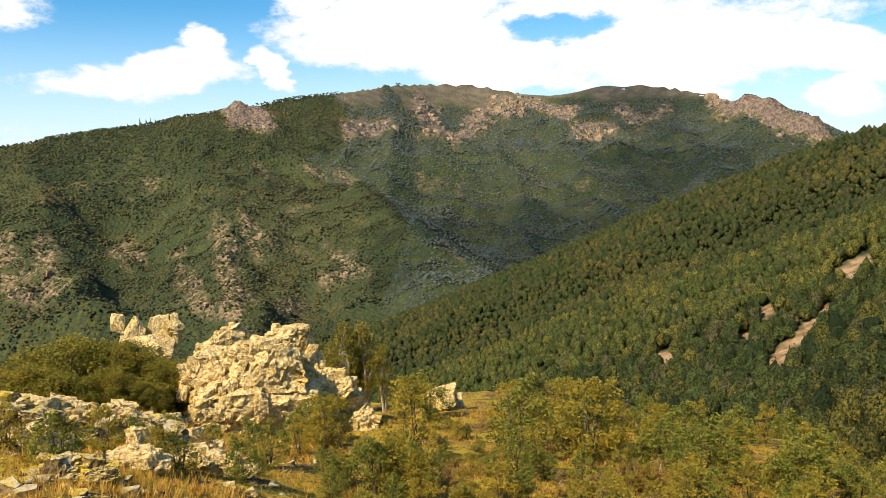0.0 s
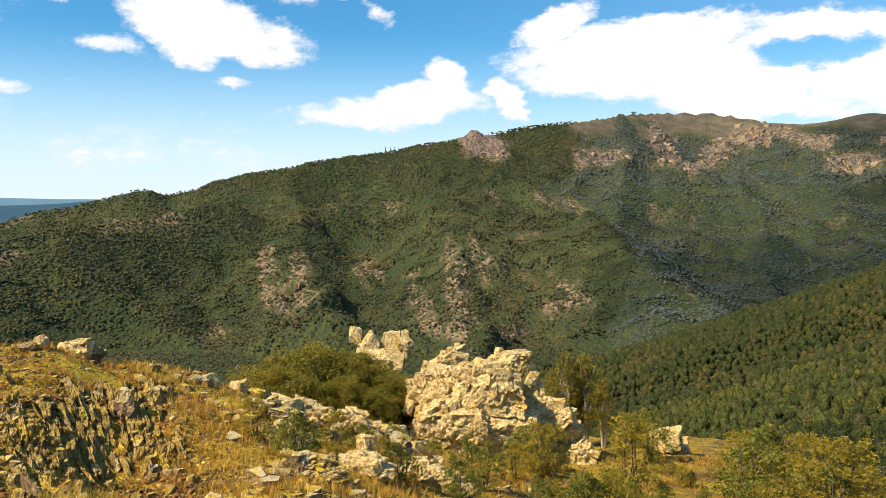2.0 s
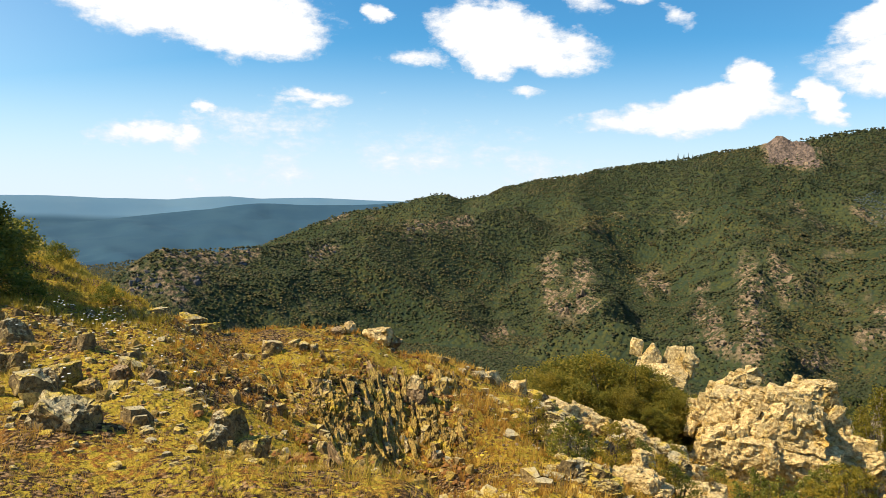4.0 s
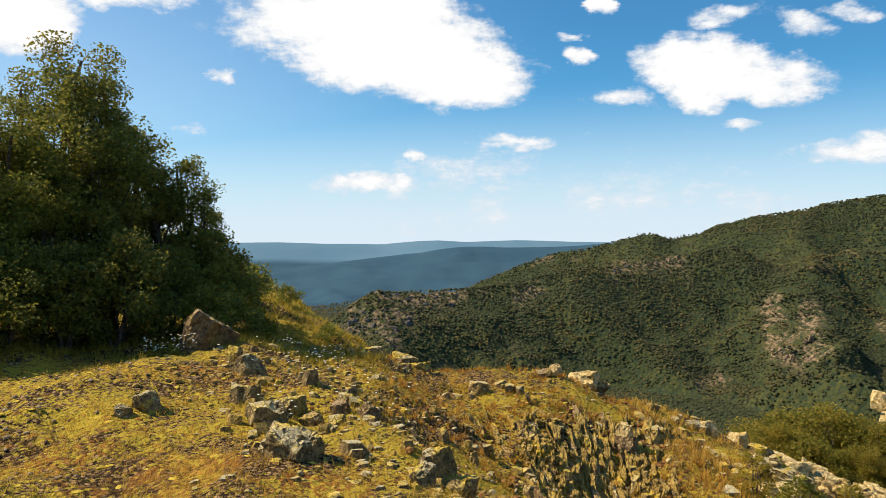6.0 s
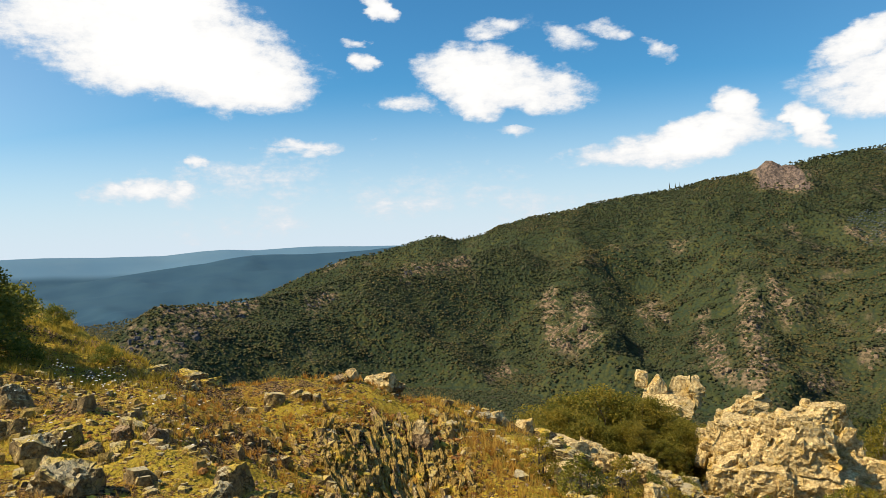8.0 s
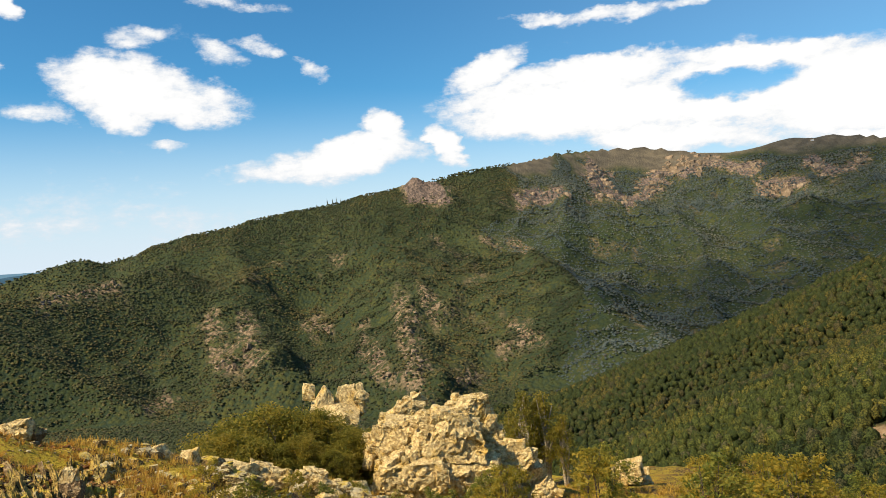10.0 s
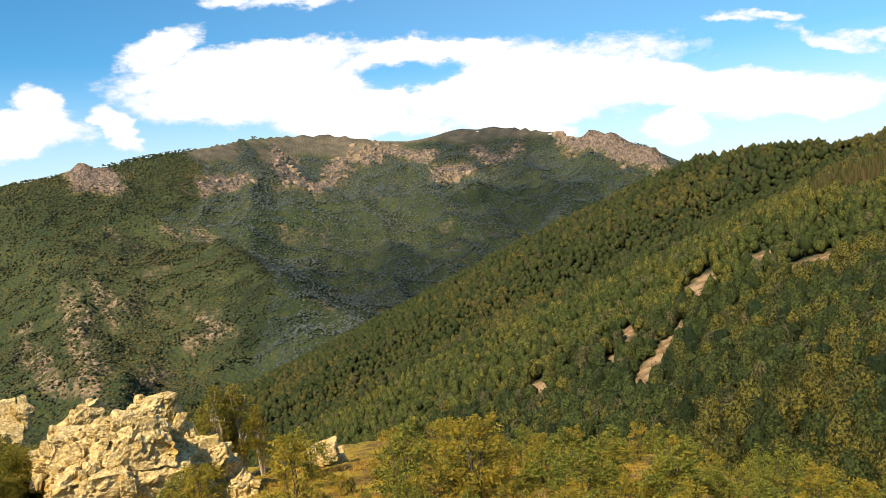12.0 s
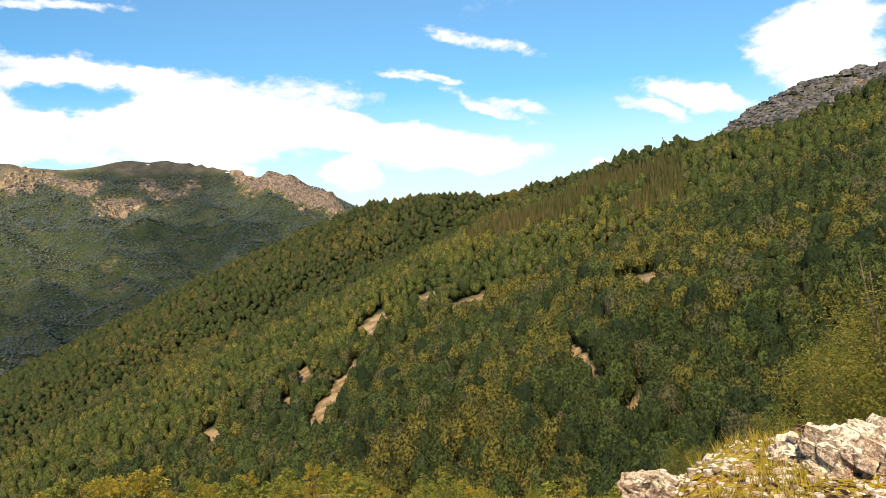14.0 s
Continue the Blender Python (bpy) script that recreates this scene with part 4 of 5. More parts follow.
def spot(az, r, dz=0.0):
    """A place on the lookout's hill by bearing and distance."""
    a = radians(az)
    x, y = -r * math.sin(a), r * math.cos(a)
    return Vector((x, y, float(hill(np.array([x]), np.array([y]))[0]) + dz))


def down(az, el, dz=0.0):
    """The place on the lookout's hill that lies at this bearing and height (degrees), and its distance."""
    a = radians(az)
    r = np.arange(3.0, 60.0, 0.02)
    z = hill(-r * math.sin(a), r * math.cos(a))
    hit = np.nonzero(z > EYE + r * math.tan(radians(el)))[0]
    k = hit[0] if len(hit) else int(np.argmax((z - EYE) / r))
    return Vector((-r[k] * math.sin(a), r[k] * math.cos(a), z[k] + dz)), float(r[k])


def sight(az, el, r):
    a = radians(az)
    return Vector((-r * math.sin(a), r * math.cos(a), EYE + r * math.tan(radians(el))))


# ---- stone ----
def stone_material(name, dark, light, lichen, amount, size, crust=None):
    m, n = material(name)
    p = at_world(n)
    a, b, c = n.noise(p, 1.1 * size, 6, 0.62), n.noise(p, 6.0 * size, 6, 0.7), n.noise(p, 28.0 * size, 4, 0.65)
    wob = n.node("ShaderNodeVectorMath", {0: p, 1: n.node("ShaderNodeTexNoise", {"Vector": p, "Scale": 2.0 * size}).outputs["Color"]})
    crack = n.node("ShaderNodeTexVoronoi", {"Vector": wob.outputs[0], "Scale": 1.7 * size})
    crack.feature = "DISTANCE_TO_EDGE"
    col = n.mix(n.ramp(b, 0.3, 0.7), dark, light)
    col = n.mix(n.math("MULTIPLY", n.ramp(a, 0.52, 0.68), amount), col, lichen)
    if crust:
        up = n.node("ShaderNodeSeparateXYZ", {0: n.node("ShaderNodeNewGeometry").outputs["Normal"]}).outputs[2]
        col = n.mix(n.ramp(n.math("ADD", up, n.math("MULTIPLY", n.math("SUBTRACT", b, 0.5), 1.6)), 0.45, 0.75), col, n.mix(n.ramp(a, 0.4, 0.6), crust[0], crust[1]))
    col = n.mix(n.ramp(c, 0.57, 0.70), col, tuple(q * 0.35 for q in dark))
    seam = n.ramp(crack.outputs[0], 0.045, 0.0)
    col = n.mix(n.math("MULTIPLY", seam, n.math("MULTIPLY", n.ramp(a, 0.44, 0.60), 0.8)), col, tuple(q * 0.3 for q in dark))
    h = n.math("ADD", n.math("MULTIPLY", b, 0.5), n.math("ADD", n.math("MULTIPLY", c, 0.16), n.math("MULTIPLY", seam, -0.3)))
    finish(n, col, 0.92, h, 0.9, 0.25 / size, 0.2)
    return m


PALE_STONE = stone_material("pale_stone", (0.40, 0.27, 0.11), (0.90, 0.77, 0.42), (0.58, 0.39, 0.085), 0.75, 1.6)
SCHIST = stone_material("schist", (0.12, 0.09, 0.05), (0.40, 0.30, 0.14), (0.52, 0.39, 0.055), 0.9, 2.6, ((0.56, 0.50, 0.32), (0.60, 0.45, 0.07)))
GOLD_SCHIST = stone_material("gold_schist", (0.22, 0.145, 0.045), (0.56, 0.42, 0.13), (0.62, 0.46, 0.06), 1.0, 3.0)
BROWN_STONE = stone_material("brown_stone", (0.11, 0.075, 0.042), (0.33, 0.23, 0.12), (0.36, 0.28, 0.07), 0.5, 2.4, ((0.42, 0.32, 0.20), (0.48, 0.36, 0.10)))
GREY_STONE = stone_material("grey_stone", (0.15, 0.095, 0.075), (0.66, 0.55, 0.44), (0.42, 0.23, 0.16), 0.8, 4.4, ((0.84, 0.80, 0.66), (0.60, 0.50, 0.38)))


def block(seed, size, detail=3, mat=None, upright=0.0, wear=1.0):
    """A broken stone about size (x, y, z) large: a joint-bounded piece with corners struck off, its faces stepped and pitted."""
    rg = np.random.default_rng(seed)
    bm = bmesh.new()
    bmesh.ops.create_cube(bm, size=2.0)
    for v in bm.verts:
        v.co += Vector(rg.uniform(-0.2, 0.2, 3))
    for i in range(9 if detail < 4 else 13):
        no = Vector(rg.normal(size=3) * np.array([1, 1, 1 - 0.5 * upright])).normalized()
        cut = bmesh.ops.bisect_plane(bm, geom=bm.verts[:] + bm.edges[:] + bm.faces[:], plane_co=no * rg.uniform(0.80, 1.18), plane_no=no, clear_outer=True)
        rim = [g for g in cut["geom_cut"] if isinstance(g, bmesh.types.BMEdge)]
        if len(rim) > 2:
            bmesh.ops.edgenet_fill(bm, edges=rim)
    bmesh.ops.triangulate(bm, faces=bm.faces[:])
    longest = {2: 9.0, 3: 0.45, 4: 0.26, 5: 0.13}[detail]
    for i in range(5):
        far = [e for e in bm.edges if e.calc_length() > longest]
        if not far:
            break
        bmesh.ops.subdivide_edges(bm, edges=far, cuts=1)
        bmesh.ops.triangulate(bm, faces=bm.faces[:])
    bm.normal_update()
    off = Vector((seed * 1.37, seed * 0.71, seed * 0.29))
    spin = Matrix.Rotation(0.7 + seed, 3, "X") @ Matrix.Rotation(0.5 + 0.3 * seed, 3, "Y")
    if detail > 2:
        for v in bm.verts:
            q = v.co + off
            k = spin @ q
            k = k + 0.12 * noise.noise_vector(q * 2.0)
            step = noise.cell(k * Vector((1.7, 2.6, 1.3))) - 0.5 + 0.6 * (noise.cell(k * Vector((4.7, 6.1, 3.4))) - 0.5)
            v.co += v.normal * wear * ((0.055 if detail > 3 else 0.09) * step + 0.04 * noise.fractal(q * 2.3, 0.8, 2.1, 5))
    half = np.array(size) * 0.5
    for v in bm.verts:
        v.co = Vector(np.array(v.co) * half)
    me = bpy.data.meshes.new("block")
    bm.to_mesh(me)
    bm.free()
    me.materials.append(mat or PALE_STONE)
    return me


def outcrop(name, rows, r, label, mat, group="", piece=0.7, deep=0.8, upright=0.0, seed=0, dip=12.0, much=2.2, wear=1.0):
    """A jointed rock: for each row (bearing, height of the middle in degrees, width and height in metres, lean) one mass and the
    blocks that break its faces, all split along the same joints."""
    rg = np.random.default_rng(seed)
    first = rows[0]
    base = sight(first[0], first[1], r) - Vector((0, 0, first[3]))
    rock = thing(name, base, label, "rock", group)
    loose = [block(seed + 50 + i, (1.0, 1.0, 1.0), 3, mat, upright) for i in range(9)]
    for i, (az, el, w, h, lean) in enumerate(rows):
        me = block(seed + i, (w * 0.9, w * deep, h * 0.9), 5 if w > 1.5 * piece and r > 10 else 4, mat, upright, wear)
        mid = sight(az, el, r + 0.35 * w * math.sin(i * 2.1)) - base
        turn = pose(0, 0, 0, 4 * math.sin(i * 3.3), lean, az + 8 * math.sin(i * 1.7))
        child("block", me, rock, m=Matrix.Translation(mid) @ turn)
        for j in range(int(much * w * h / (piece * piece))):
            a, q = rg.uniform(0, 6.283), math.sqrt(rg.uniform(0.05, 1.0))
            at = Vector((0.5 * w * q * math.cos(a), -deep * w * 0.5 * math.sqrt(max(0.0, 1.05 - q * q)) * rg.uniform(0.6, 1.0), 0.5 * h * q * math.sin(a)))
            s = piece * (0.35 + 0.9 * rg.uniform(0, 1) ** 2)
            size = Matrix.Diagonal((s * rg.uniform(0.7, 1.3), s * rg.uniform(0.6, 1.0), s * rg.uniform(0.5, 1.0) * (1 + upright), 1))
            child("block", loose[rg.integers(0, 9)], rock, m=Matrix.Translation(mid) @ turn @ Matrix.Translation(at) @ pose(0, 0, 0, rg.uniform(-10, 10), dip + rg.uniform(-9, 9) - lean * 0.5, rg.uniform(-14, 14)) @ size)
    return rock


outcrop("rock_outcrop", [(14.3, -17.7, 4.0, 2.6, 0), (12.6, -13.2, 2.2, 1.8, -10), (14.1, -14.6, 2.9, 2.5, 0), (16.9, -14.6, 2.5, 1.8, 12), (19.1, -14.9, 1.8, 1.0, 14), (16.3, -16.8, 3.4, 2.5, -8), (18.5, -16.4, 1.8, 1.6, 5), (11.0, -14.9, 1.3, 2.7, -20), (13.0, -16.8, 2.9, 2.0, -5), (9.6, -16.6, 2.0, 1.3, -25), (8.4, -18.0, 1.8, 2.0, -30), (7.2, -19.3, 1.6, 1.3, -35)]
        + [(17.2, -18.8, 2.7, 1.6, 0), (15.2, -19.4, 2.5, 1.3, -8), (10.6, -18.2, 2.0, 1.6, -15), (19.6, -18.3, 2.0, 1.1, 10), (21.1, -17.7, 1.3, 0.9, -5), (22.3, -17.7, 1.3, 0.8, 0), (23.5, -17.3, 1.3, 0.8, -8), (24.4, -16.9, 0.9, 0.9, 0), (8.9, -20.0, 1.6, 0.9, -20), (12.3, -19.2, 1.8, 1.1, -10)],
        30.0, "pale yellow cracked rock outcrop rising from dry scrub", PALE_STONE, "outcrops", 0.56, 0.85, 0.2, 100, 14.0, 2.3, 1.4)
outcrop("rock_pillars", [(22.9, -11.4, 1.1, 1.8, 4), (21.4, -11.5, 1.2, 1.9, -3), (20.2, -11.5, 0.5, 1.7, -2), (22.1, -12.3, 2.6, 1.2, 0), (24.0, -10.6, 0.7, 1.0, 8)],
        38.0, "cluster of upright pale rock pillars above the bushes", PALE_STONE, "outcrops", 0.5, 0.9, 0.0, 140, 2.0, 0.35, 0.55)
outcrop("leaning_slab", [(17.0, -12.6, 2.1, 1.0, -28), (16.3, -11.7, 0.4, 0.6, -6), (18.3, -13.2, 1.1, 0.7, -20)], 34.0, "pale tilted rock slab behind the outcrop", PALE_STONE, "outcrops", 0.45, 0.7, 0.0, 150, 24.0)
outcrop("low_rock", [(1.1, -17.7, 1.8, 1.0, -10), (0.2, -18.5, 1.4, 1.1, -14), (-0.7, -19.4, 1.1, 0.8, -20), (-1.9, -20.5, 1.3, 0.6, -25), (-3.2, -21.1, 1.1, 0.5, -25)],
        35.0, "pale rock rib half buried in shrubs", PALE_STONE, "outcrops", 0.4, 0.8, 0.0, 160, 12.0, 2.0)


# a ribbed face of long schist slabs side by side, their tops leaning over
def ribbed_face(name, a0, a1, el0, el1, shift, count, label, seed, thick=0.052):
    """Slabs that run down the slope from (bearing, el1) to (bearing + shift, el0), each broken into lengths."""
    rg = np.random.default_rng(seed)
    base = down((a0 + a1) / 2, (el0 + el1) / 2)[0]
    face = thing(name, base, label, "rock", "rock faces")
    kinds = [block(seed + i, (1.0, 2.2, 1.0), 3, SCHIST if i == 1 else BROWN_STONE if i == 4 else GOLD_SCHIST, 0.0, 1.3) for i in range(7)]
    for i in range(count):
        az = a0 + (a1 - a0) * (i + rg.uniform(0.1, 0.9)) / count
        high, low = el1 + rg.uniform(-0.8, 0.5), el0 + rg.uniform(-0.4, 1.6)
        pieces = max(2, int((down(az + shift, low)[0] - down(az, high)[0]).length / 0.26))
        line = [down(az + shift * q / pieces, high + (low - high) * q / pieces)[0] for q in range(pieces + 1)]
        for j in range(pieces):
            if rg.uniform(0, 1) < 0.20:
                continue
            run = line[j + 1] - line[j]
            mid = (line[j] + line[j + 1]) * 0.5 + Vector((0, 0, rg.uniform(-0.17, -0.01)))
            y_axis = run.normalized()
            x_axis = y_axis.cross(Vector((rg.uniform(-0.15, 0.15), rg.uniform(-0.1, 0.1), 1))).normalized()
            z_axis = x_axis.cross(y_axis)
            s = Matrix((x_axis, y_axis, z_axis)).transposed().to_4x4()
            w = thick * rg.uniform(0.6, 2.1)
            m = Matrix.Translation(mid - base) @ s @ pose(0, 0, 0, rg.uniform(-16, 10), rg.uniform(-24, 10), rg.uniform(-12, 12)) @ Matrix.Diagonal((w, min(run.length, 0.6) / 2.0 * rg.uniform(0.9, 1.7), rg.uniform(0.13, 0.30), 1))
            child("slab", kinds[(3 * i + j) % 7], face, m=m)
    return face


def plates(name, places, label, seed, lean):
    """A few small upright plates in a row: bearing, height, width, height in metres."""
    base = down(places[0][0], places[0][1])[0]
    face = thing(name, base, label, "rock", "rock faces")
    for i, (az, el, w, h) in enumerate(places):
        p, r = down(az, el)
        w, h = 0.62 * w, 0.62 * h
        me = block(seed + i, (w, w * 1.3, h * 1.5), 3, SCHIST, 0.6)
        child("plate", me, face, m=Matrix.Translation(p - base + Vector((0, 0, 0.2 * h))) @ pose(0, 0, 0, 9 * math.sin(i * 2.2), lean + 8 * math.sin(i * 1.3), az + 30 * math.sin(i)))
    return face


ribbed_face("schist_outcrop", 48.2, 37.6, -19.6, -13.3, -1.4, 84, "ribbed outcrop of tilted yellow-lichened schist slabs", 200, 0.056)
ribbed_face("schist_outcrop", 51.6, 48.6, -15.6, -13.4, -0.9, 9, "broken ledge of small grey schist slabs in dry turf", 230, 0.06)
plates("schist_ledge", [(52.8, -14.0, 0.18, 0.3), (51.9, -14.4, 0.14, 0.26), (53.6, -14.8, 0.2, 0.24), (50.2, -16.0, 0.2, 0.3), (51.4, -16.4, 0.16, 0.22), (47.6, -14.0, 0.16, 0.24)], "small grey schist plates standing in dry turf", 250, -10)
plates("schist_ledge", [(48.6, -11.2, 0.3, 0.2), (47.9, -11.5, 0.24, 0.26), (49.3, -11.0, 0.3, 0.16), (47.2, -12.2, 0.14, 0.3)], "yellow-lichened schist ledge on the rim", 270, -20)

# low broken rocks along the bench: bearing, height of the foot, width and height in metres
for i, (az, el, w, h) in enumerate(((31.0, -16.0, 1.1, 0.6), (28.0, -16.3, 1.2, 0.7), (24.9, -17.3, 1.2, 0.8), (22.5, -18.3, 1.3, 0.8), (24.0, -20.2, 1.1, 0.6), (29.9, -18.0, 1.0, 0.6), (27.6, -20.4, 1.0, 0.6), (19.8, -20.6, 1.1, 0.6), (17.4, -21.6, 0.9, 0.5))):
    r = down(az, el)[1]
    w, h = 0.85 * w, 0.85 * h
    outcrop("bench_rock", [(az, el + 0.4, w, h, 8 * math.sin(i)), (az + 1.6, el + 0.2, 0.8 * w, 0.7 * h, -10 * math.sin(i)), (az - 1.5, el + 0.1, 0.7 * w, 0.6 * h, 14)],
            r, "low broken pale rock breaking through the scrubby bench" if i % 3 else "low broken lichened rock breaking through the scrubby bench", PALE_STONE if i % 3 else SCHIST, "outcrops", 0.30, 0.8, 0.1, 700 + 20 * i, 14.0, 1.5, 1.4)

# single stones on the lookout: bearing, height, width and height in metres, stone
kinds = {"s": SCHIST, "p": PALE_STONE, "b": BROWN_STONE}
STONES = [
    (71.1, -7.7, 0.92, 0.66, "b"), (68.0, -9.9, 0.44, 0.34, "s"), (68.9, -9.2, 0.24, 0.30, "s"), (68.6, -11.5, 0.30, 0.22, "s"), (67.6, -11.7, 0.26, 0.2, "s"), (65.0, -12.7, 0.34, 0.22, "s"),
    (66.8, -13.2, 0.46, 0.26, "s"), (65.9, -13.1, 0.28, 0.24, "s"), (65.3, -15.6, 0.52, 0.34, "s"), (63.9, -15.8, 0.3, 0.24, "s"), (74.9, -11.6, 0.30, 0.2, "s"), (76.4, -12.0, 0.2, 0.12, "s"),
    (63.3, -13.6, 0.26, 0.16, "b"), (61.2, -12.9, 0.24, 0.18, "b"), (59.2, -13.3, 0.22, 0.2, "b"), (54.3, -17.3, 0.30, 0.26, "s"), (55.3, -17.8, 0.26, 0.18, "s"), (52.6, -18.6, 0.3, 0.2, "s"),
    (43.2, -10.5, 0.55, 0.30, "p"), (42.2, -10.7, 0.3, 0.3, "b"), (45.4, -10.0, 0.26, 0.2, "p"), (46.2, -10.2, 0.3, 0.14, "b"), (40.5, -14.9, 0.28, 0.44, "p"), (40.1, -15.3, 0.3, 0.24, "b"), (38.4, -12.3, 0.30, 0.16, "s"),
] + [
    (56.8, -9.0, 0.7, 0.24, "s"), (58.8, -8.6, 0.5, 0.2, "s"), (55.4, -9.6, 0.4, 0.2, "s"), (51.0, -11.5, 0.36, 0.22, "s")]
STONES_FAR = [
    (34.5, -13.7, 0.34, 0.3, "p"), (35.6, -13.4, 0.4, 0.2, "s"), (32.6, -14.2, 0.38, 0.28, "p"), (31.4, -14.7, 0.36, 0.3, "s"), (29.7, -15.3, 0.75, 0.24, "p"), (30.9, -15.1, 0.5, 0.4, "s"), (29.0, -16.2, 0.8, 0.5, "p"),
    (27.6, -16.2, 0.7, 0.45, "p"), (26.2, -16.9, 0.55, 0.42, "s"), (24.1, -17.1, 0.9, 0.65, "p"), (22.6, -17.8, 0.9, 0.55, "p"), (25.4, -17.9, 0.6, 0.4, "s"), (21.0, -18.3, 0.9, 0.7, "p"), (23.4, -18.9, 0.6, 0.4, "p"),
    (27.0, -18.6, 0.5, 0.3, "s"), (19.6, -19.4, 1.0, 0.6, "p"), (18.2, -20.3, 0.7, 0.5, "p"), (31.8, -16.6, 0.4, 0.24, "s")]
for i, (az, el, w, h, k) in enumerate(STONES + STONES_FAR):
    place, r = down(az, el)
    w, h = (w * 0.8, h * 0.85) if az > 52 or az < 32 else (w, h)
    me = block(300 + i, (w, w * 0.85, h * 1.4), 4, kinds[k], 0.2, 1.3)
    ob = new("boulder" if w > 0.65 else "stone", me)
    tip = 24 if k == "b" else 9
    ob.matrix_world = Matrix.Translation(place + Vector((0, 0, h * 0.2))) @ pose(0, 0, 0, tip * math.sin(i + 1), tip * math.sin(i * 2.3 + 1), az + 40 * math.sin(i * 1.3 + 1))
    tagged(ob, {"s": "dark schist stone with yellow lichen in dry turf", "p": "pale weathered stone half sunk in dry grass", "b": "rough brown stone on the grassy lookout"}[k], "rock", "loose rocks")

# the white rock at the brink on the other side
outcrop("brink_rock", [(-58.4, -17.6, 0.42, 0.42, -6), (-56.2, -18.2, 0.34, 0.34, 14), (-60.3, -17.3, 0.40, 0.42, 4), (-62.2, -17.2, 0.42, 0.44, -8), (-64.2, -17.0, 0.46, 0.46, 10), (-66.6, -16.8, 0.5, 0.5, 0), (-69.5, -16.6, 0.6, 0.5, 6),
                       (-55.6, -19.8, 0.30, 0.24, 10), (-57.4, -20.2, 0.36, 0.3, -8), (-59.6, -20.2, 0.40, 0.34, 6), (-61.8, -19.9, 0.42, 0.36, 12), (-64.5, -20.0, 0.5, 0.4, -6), (-68.0, -19.6, 0.6, 0.5, 4)],
        5.5, "white and rust weathered rock at the brink", GREY_STONE, "outcrops", 0.13, 0.7, 0.0, 400, 24.0, 3.2, 2.0)
outcrop("brink_stone", [(-46.6, -20.0, 0.20, 0.22, -14), (-47.8, -19.7, 0.22, 0.22, 8), (-49.0, -20.2, 0.22, 0.24, 18), (-50.2, -19.9, 0.18, 0.16, -6), (-51.6, -20.9, 0.22, 0.16, 8), (-53.2, -20.3, 0.18, 0.14, 14), (-47.2, -21.6, 0.26, 0.22, 10), (-49.6, -22.0, 0.26, 0.22, -8), (-52.4, -22.3, 0.26, 0.2, 12), (-54.4, -21.4, 0.2, 0.16, -4)],
        5.2, "small broken white stones on dry grass at the brink", GREY_STONE, "outcrops", 0.09, 0.7, 0.0, 420, 20.0, 2.4, 2.0)


def shards(name, label, mat, count, a0, a1, r0, r1, lo, hi, seed, thr, flat=0.3, steep=0.8):
    """Broken stone strewn over the hill, thickest where the turf has gone."""
    a = np.radians(rng.uniform(a0, a1, count))
    r = rng.uniform(r0, r1, count)
    x, y = -r * np.sin(a), r * np.cos(a)
    k = fbm(x, y, 2.2, 3, seed) > thr
    x, y = x[k], y[k]
    shapes = []
    for i in range(10):
        me = block(seed + i, (0.7, 0.9, 1.1), 2, mat)
        v = np.empty(len(me.vertices) * 3, dtype=np.float32)
        me.vertices.foreach_get("co", v)
        f = np.empty(len(me.polygons) * 3, dtype=np.int32)
        me.polygons.foreach_get("vertices", f)
        shapes.append((v.reshape(-1, 3), f.reshape(-1, 3)))
        bpy.data.meshes.remove(me)
    w = lo + (hi - lo) * rng.uniform(0, 1, len(x)) ** 2.5
    v, f = scatter(shapes, x, y, hill(x, y) - 0.05 * w, w, w * rng.uniform(flat, steep, len(x)))
    tagged(new(name, blank(name, v, f, mat)), label, "rubble", kind="stuff")


shards("schist_rubble", "broken grey and yellow schist shards in dry turf", SCHIST, 1200, 34, 72, 5.0, 15.0, 0.02, 0.13, 601, 0.0)
shards("lichened_rubble", "small yellow-lichened stones in the dry turf", GOLD_SCHIST, 1500, 36, 76, 5.0, 14.0, 0.02, 0.11, 611, 0.02)
shards("schist_teeth", "jagged schist edges standing out of the dry turf", SCHIST, 900, 36, 68, 6.0, 15.0, 0.04, 0.19, 641, 0.0, 0.6, 1.4)
shards("lichened_teeth", "yellow-lichened schist edges standing out of the dry turf", GOLD_SCHIST, 700, 36, 70, 6.0, 15.0, 0.04, 0.17, 651, 0.0, 0.6, 1.3)
shards("pale_rubble", "pale broken stones on the scrubby bench", SCHIST, 1700, 6, 40, 8, 29, 0.05, 0.36, 631, 0.0)
shards("brink_rubble", "white stone chips at the brink", GREY_STONE, 1300, -74, -45, 4.0, 6.4, 0.02, 0.09, 661, -0.45)


# old snow below the summit
SNOW, n = material("snow")
finish(n, n.mix(n.noise(at_world(n), 0.3, 4), (0.72, 0.74, 0.78), (0.86, 0.86, 0.86)), 0.6)
for az, r, w in ((-18.2, 2790, 26), (-12.8, 2900, 12)):
    bx, by = -r * math.sin(radians(az)), r * math.cos(radians(az))
    me = block(700 + int(w), (w, w * 0.5, 5.0), 3, SNOW)
    ob = new("snow_patch", me)
    ob.matrix_world = Matrix.Translation((bx, by, float(land(np.array([bx]), np.array([by]))[0][0]) + 0.5)) @ pose(0, 0, 0, 0, 0, az)
    tagged(ob, "small white patch of old snow on the high meadow", "snow", "snow patches")

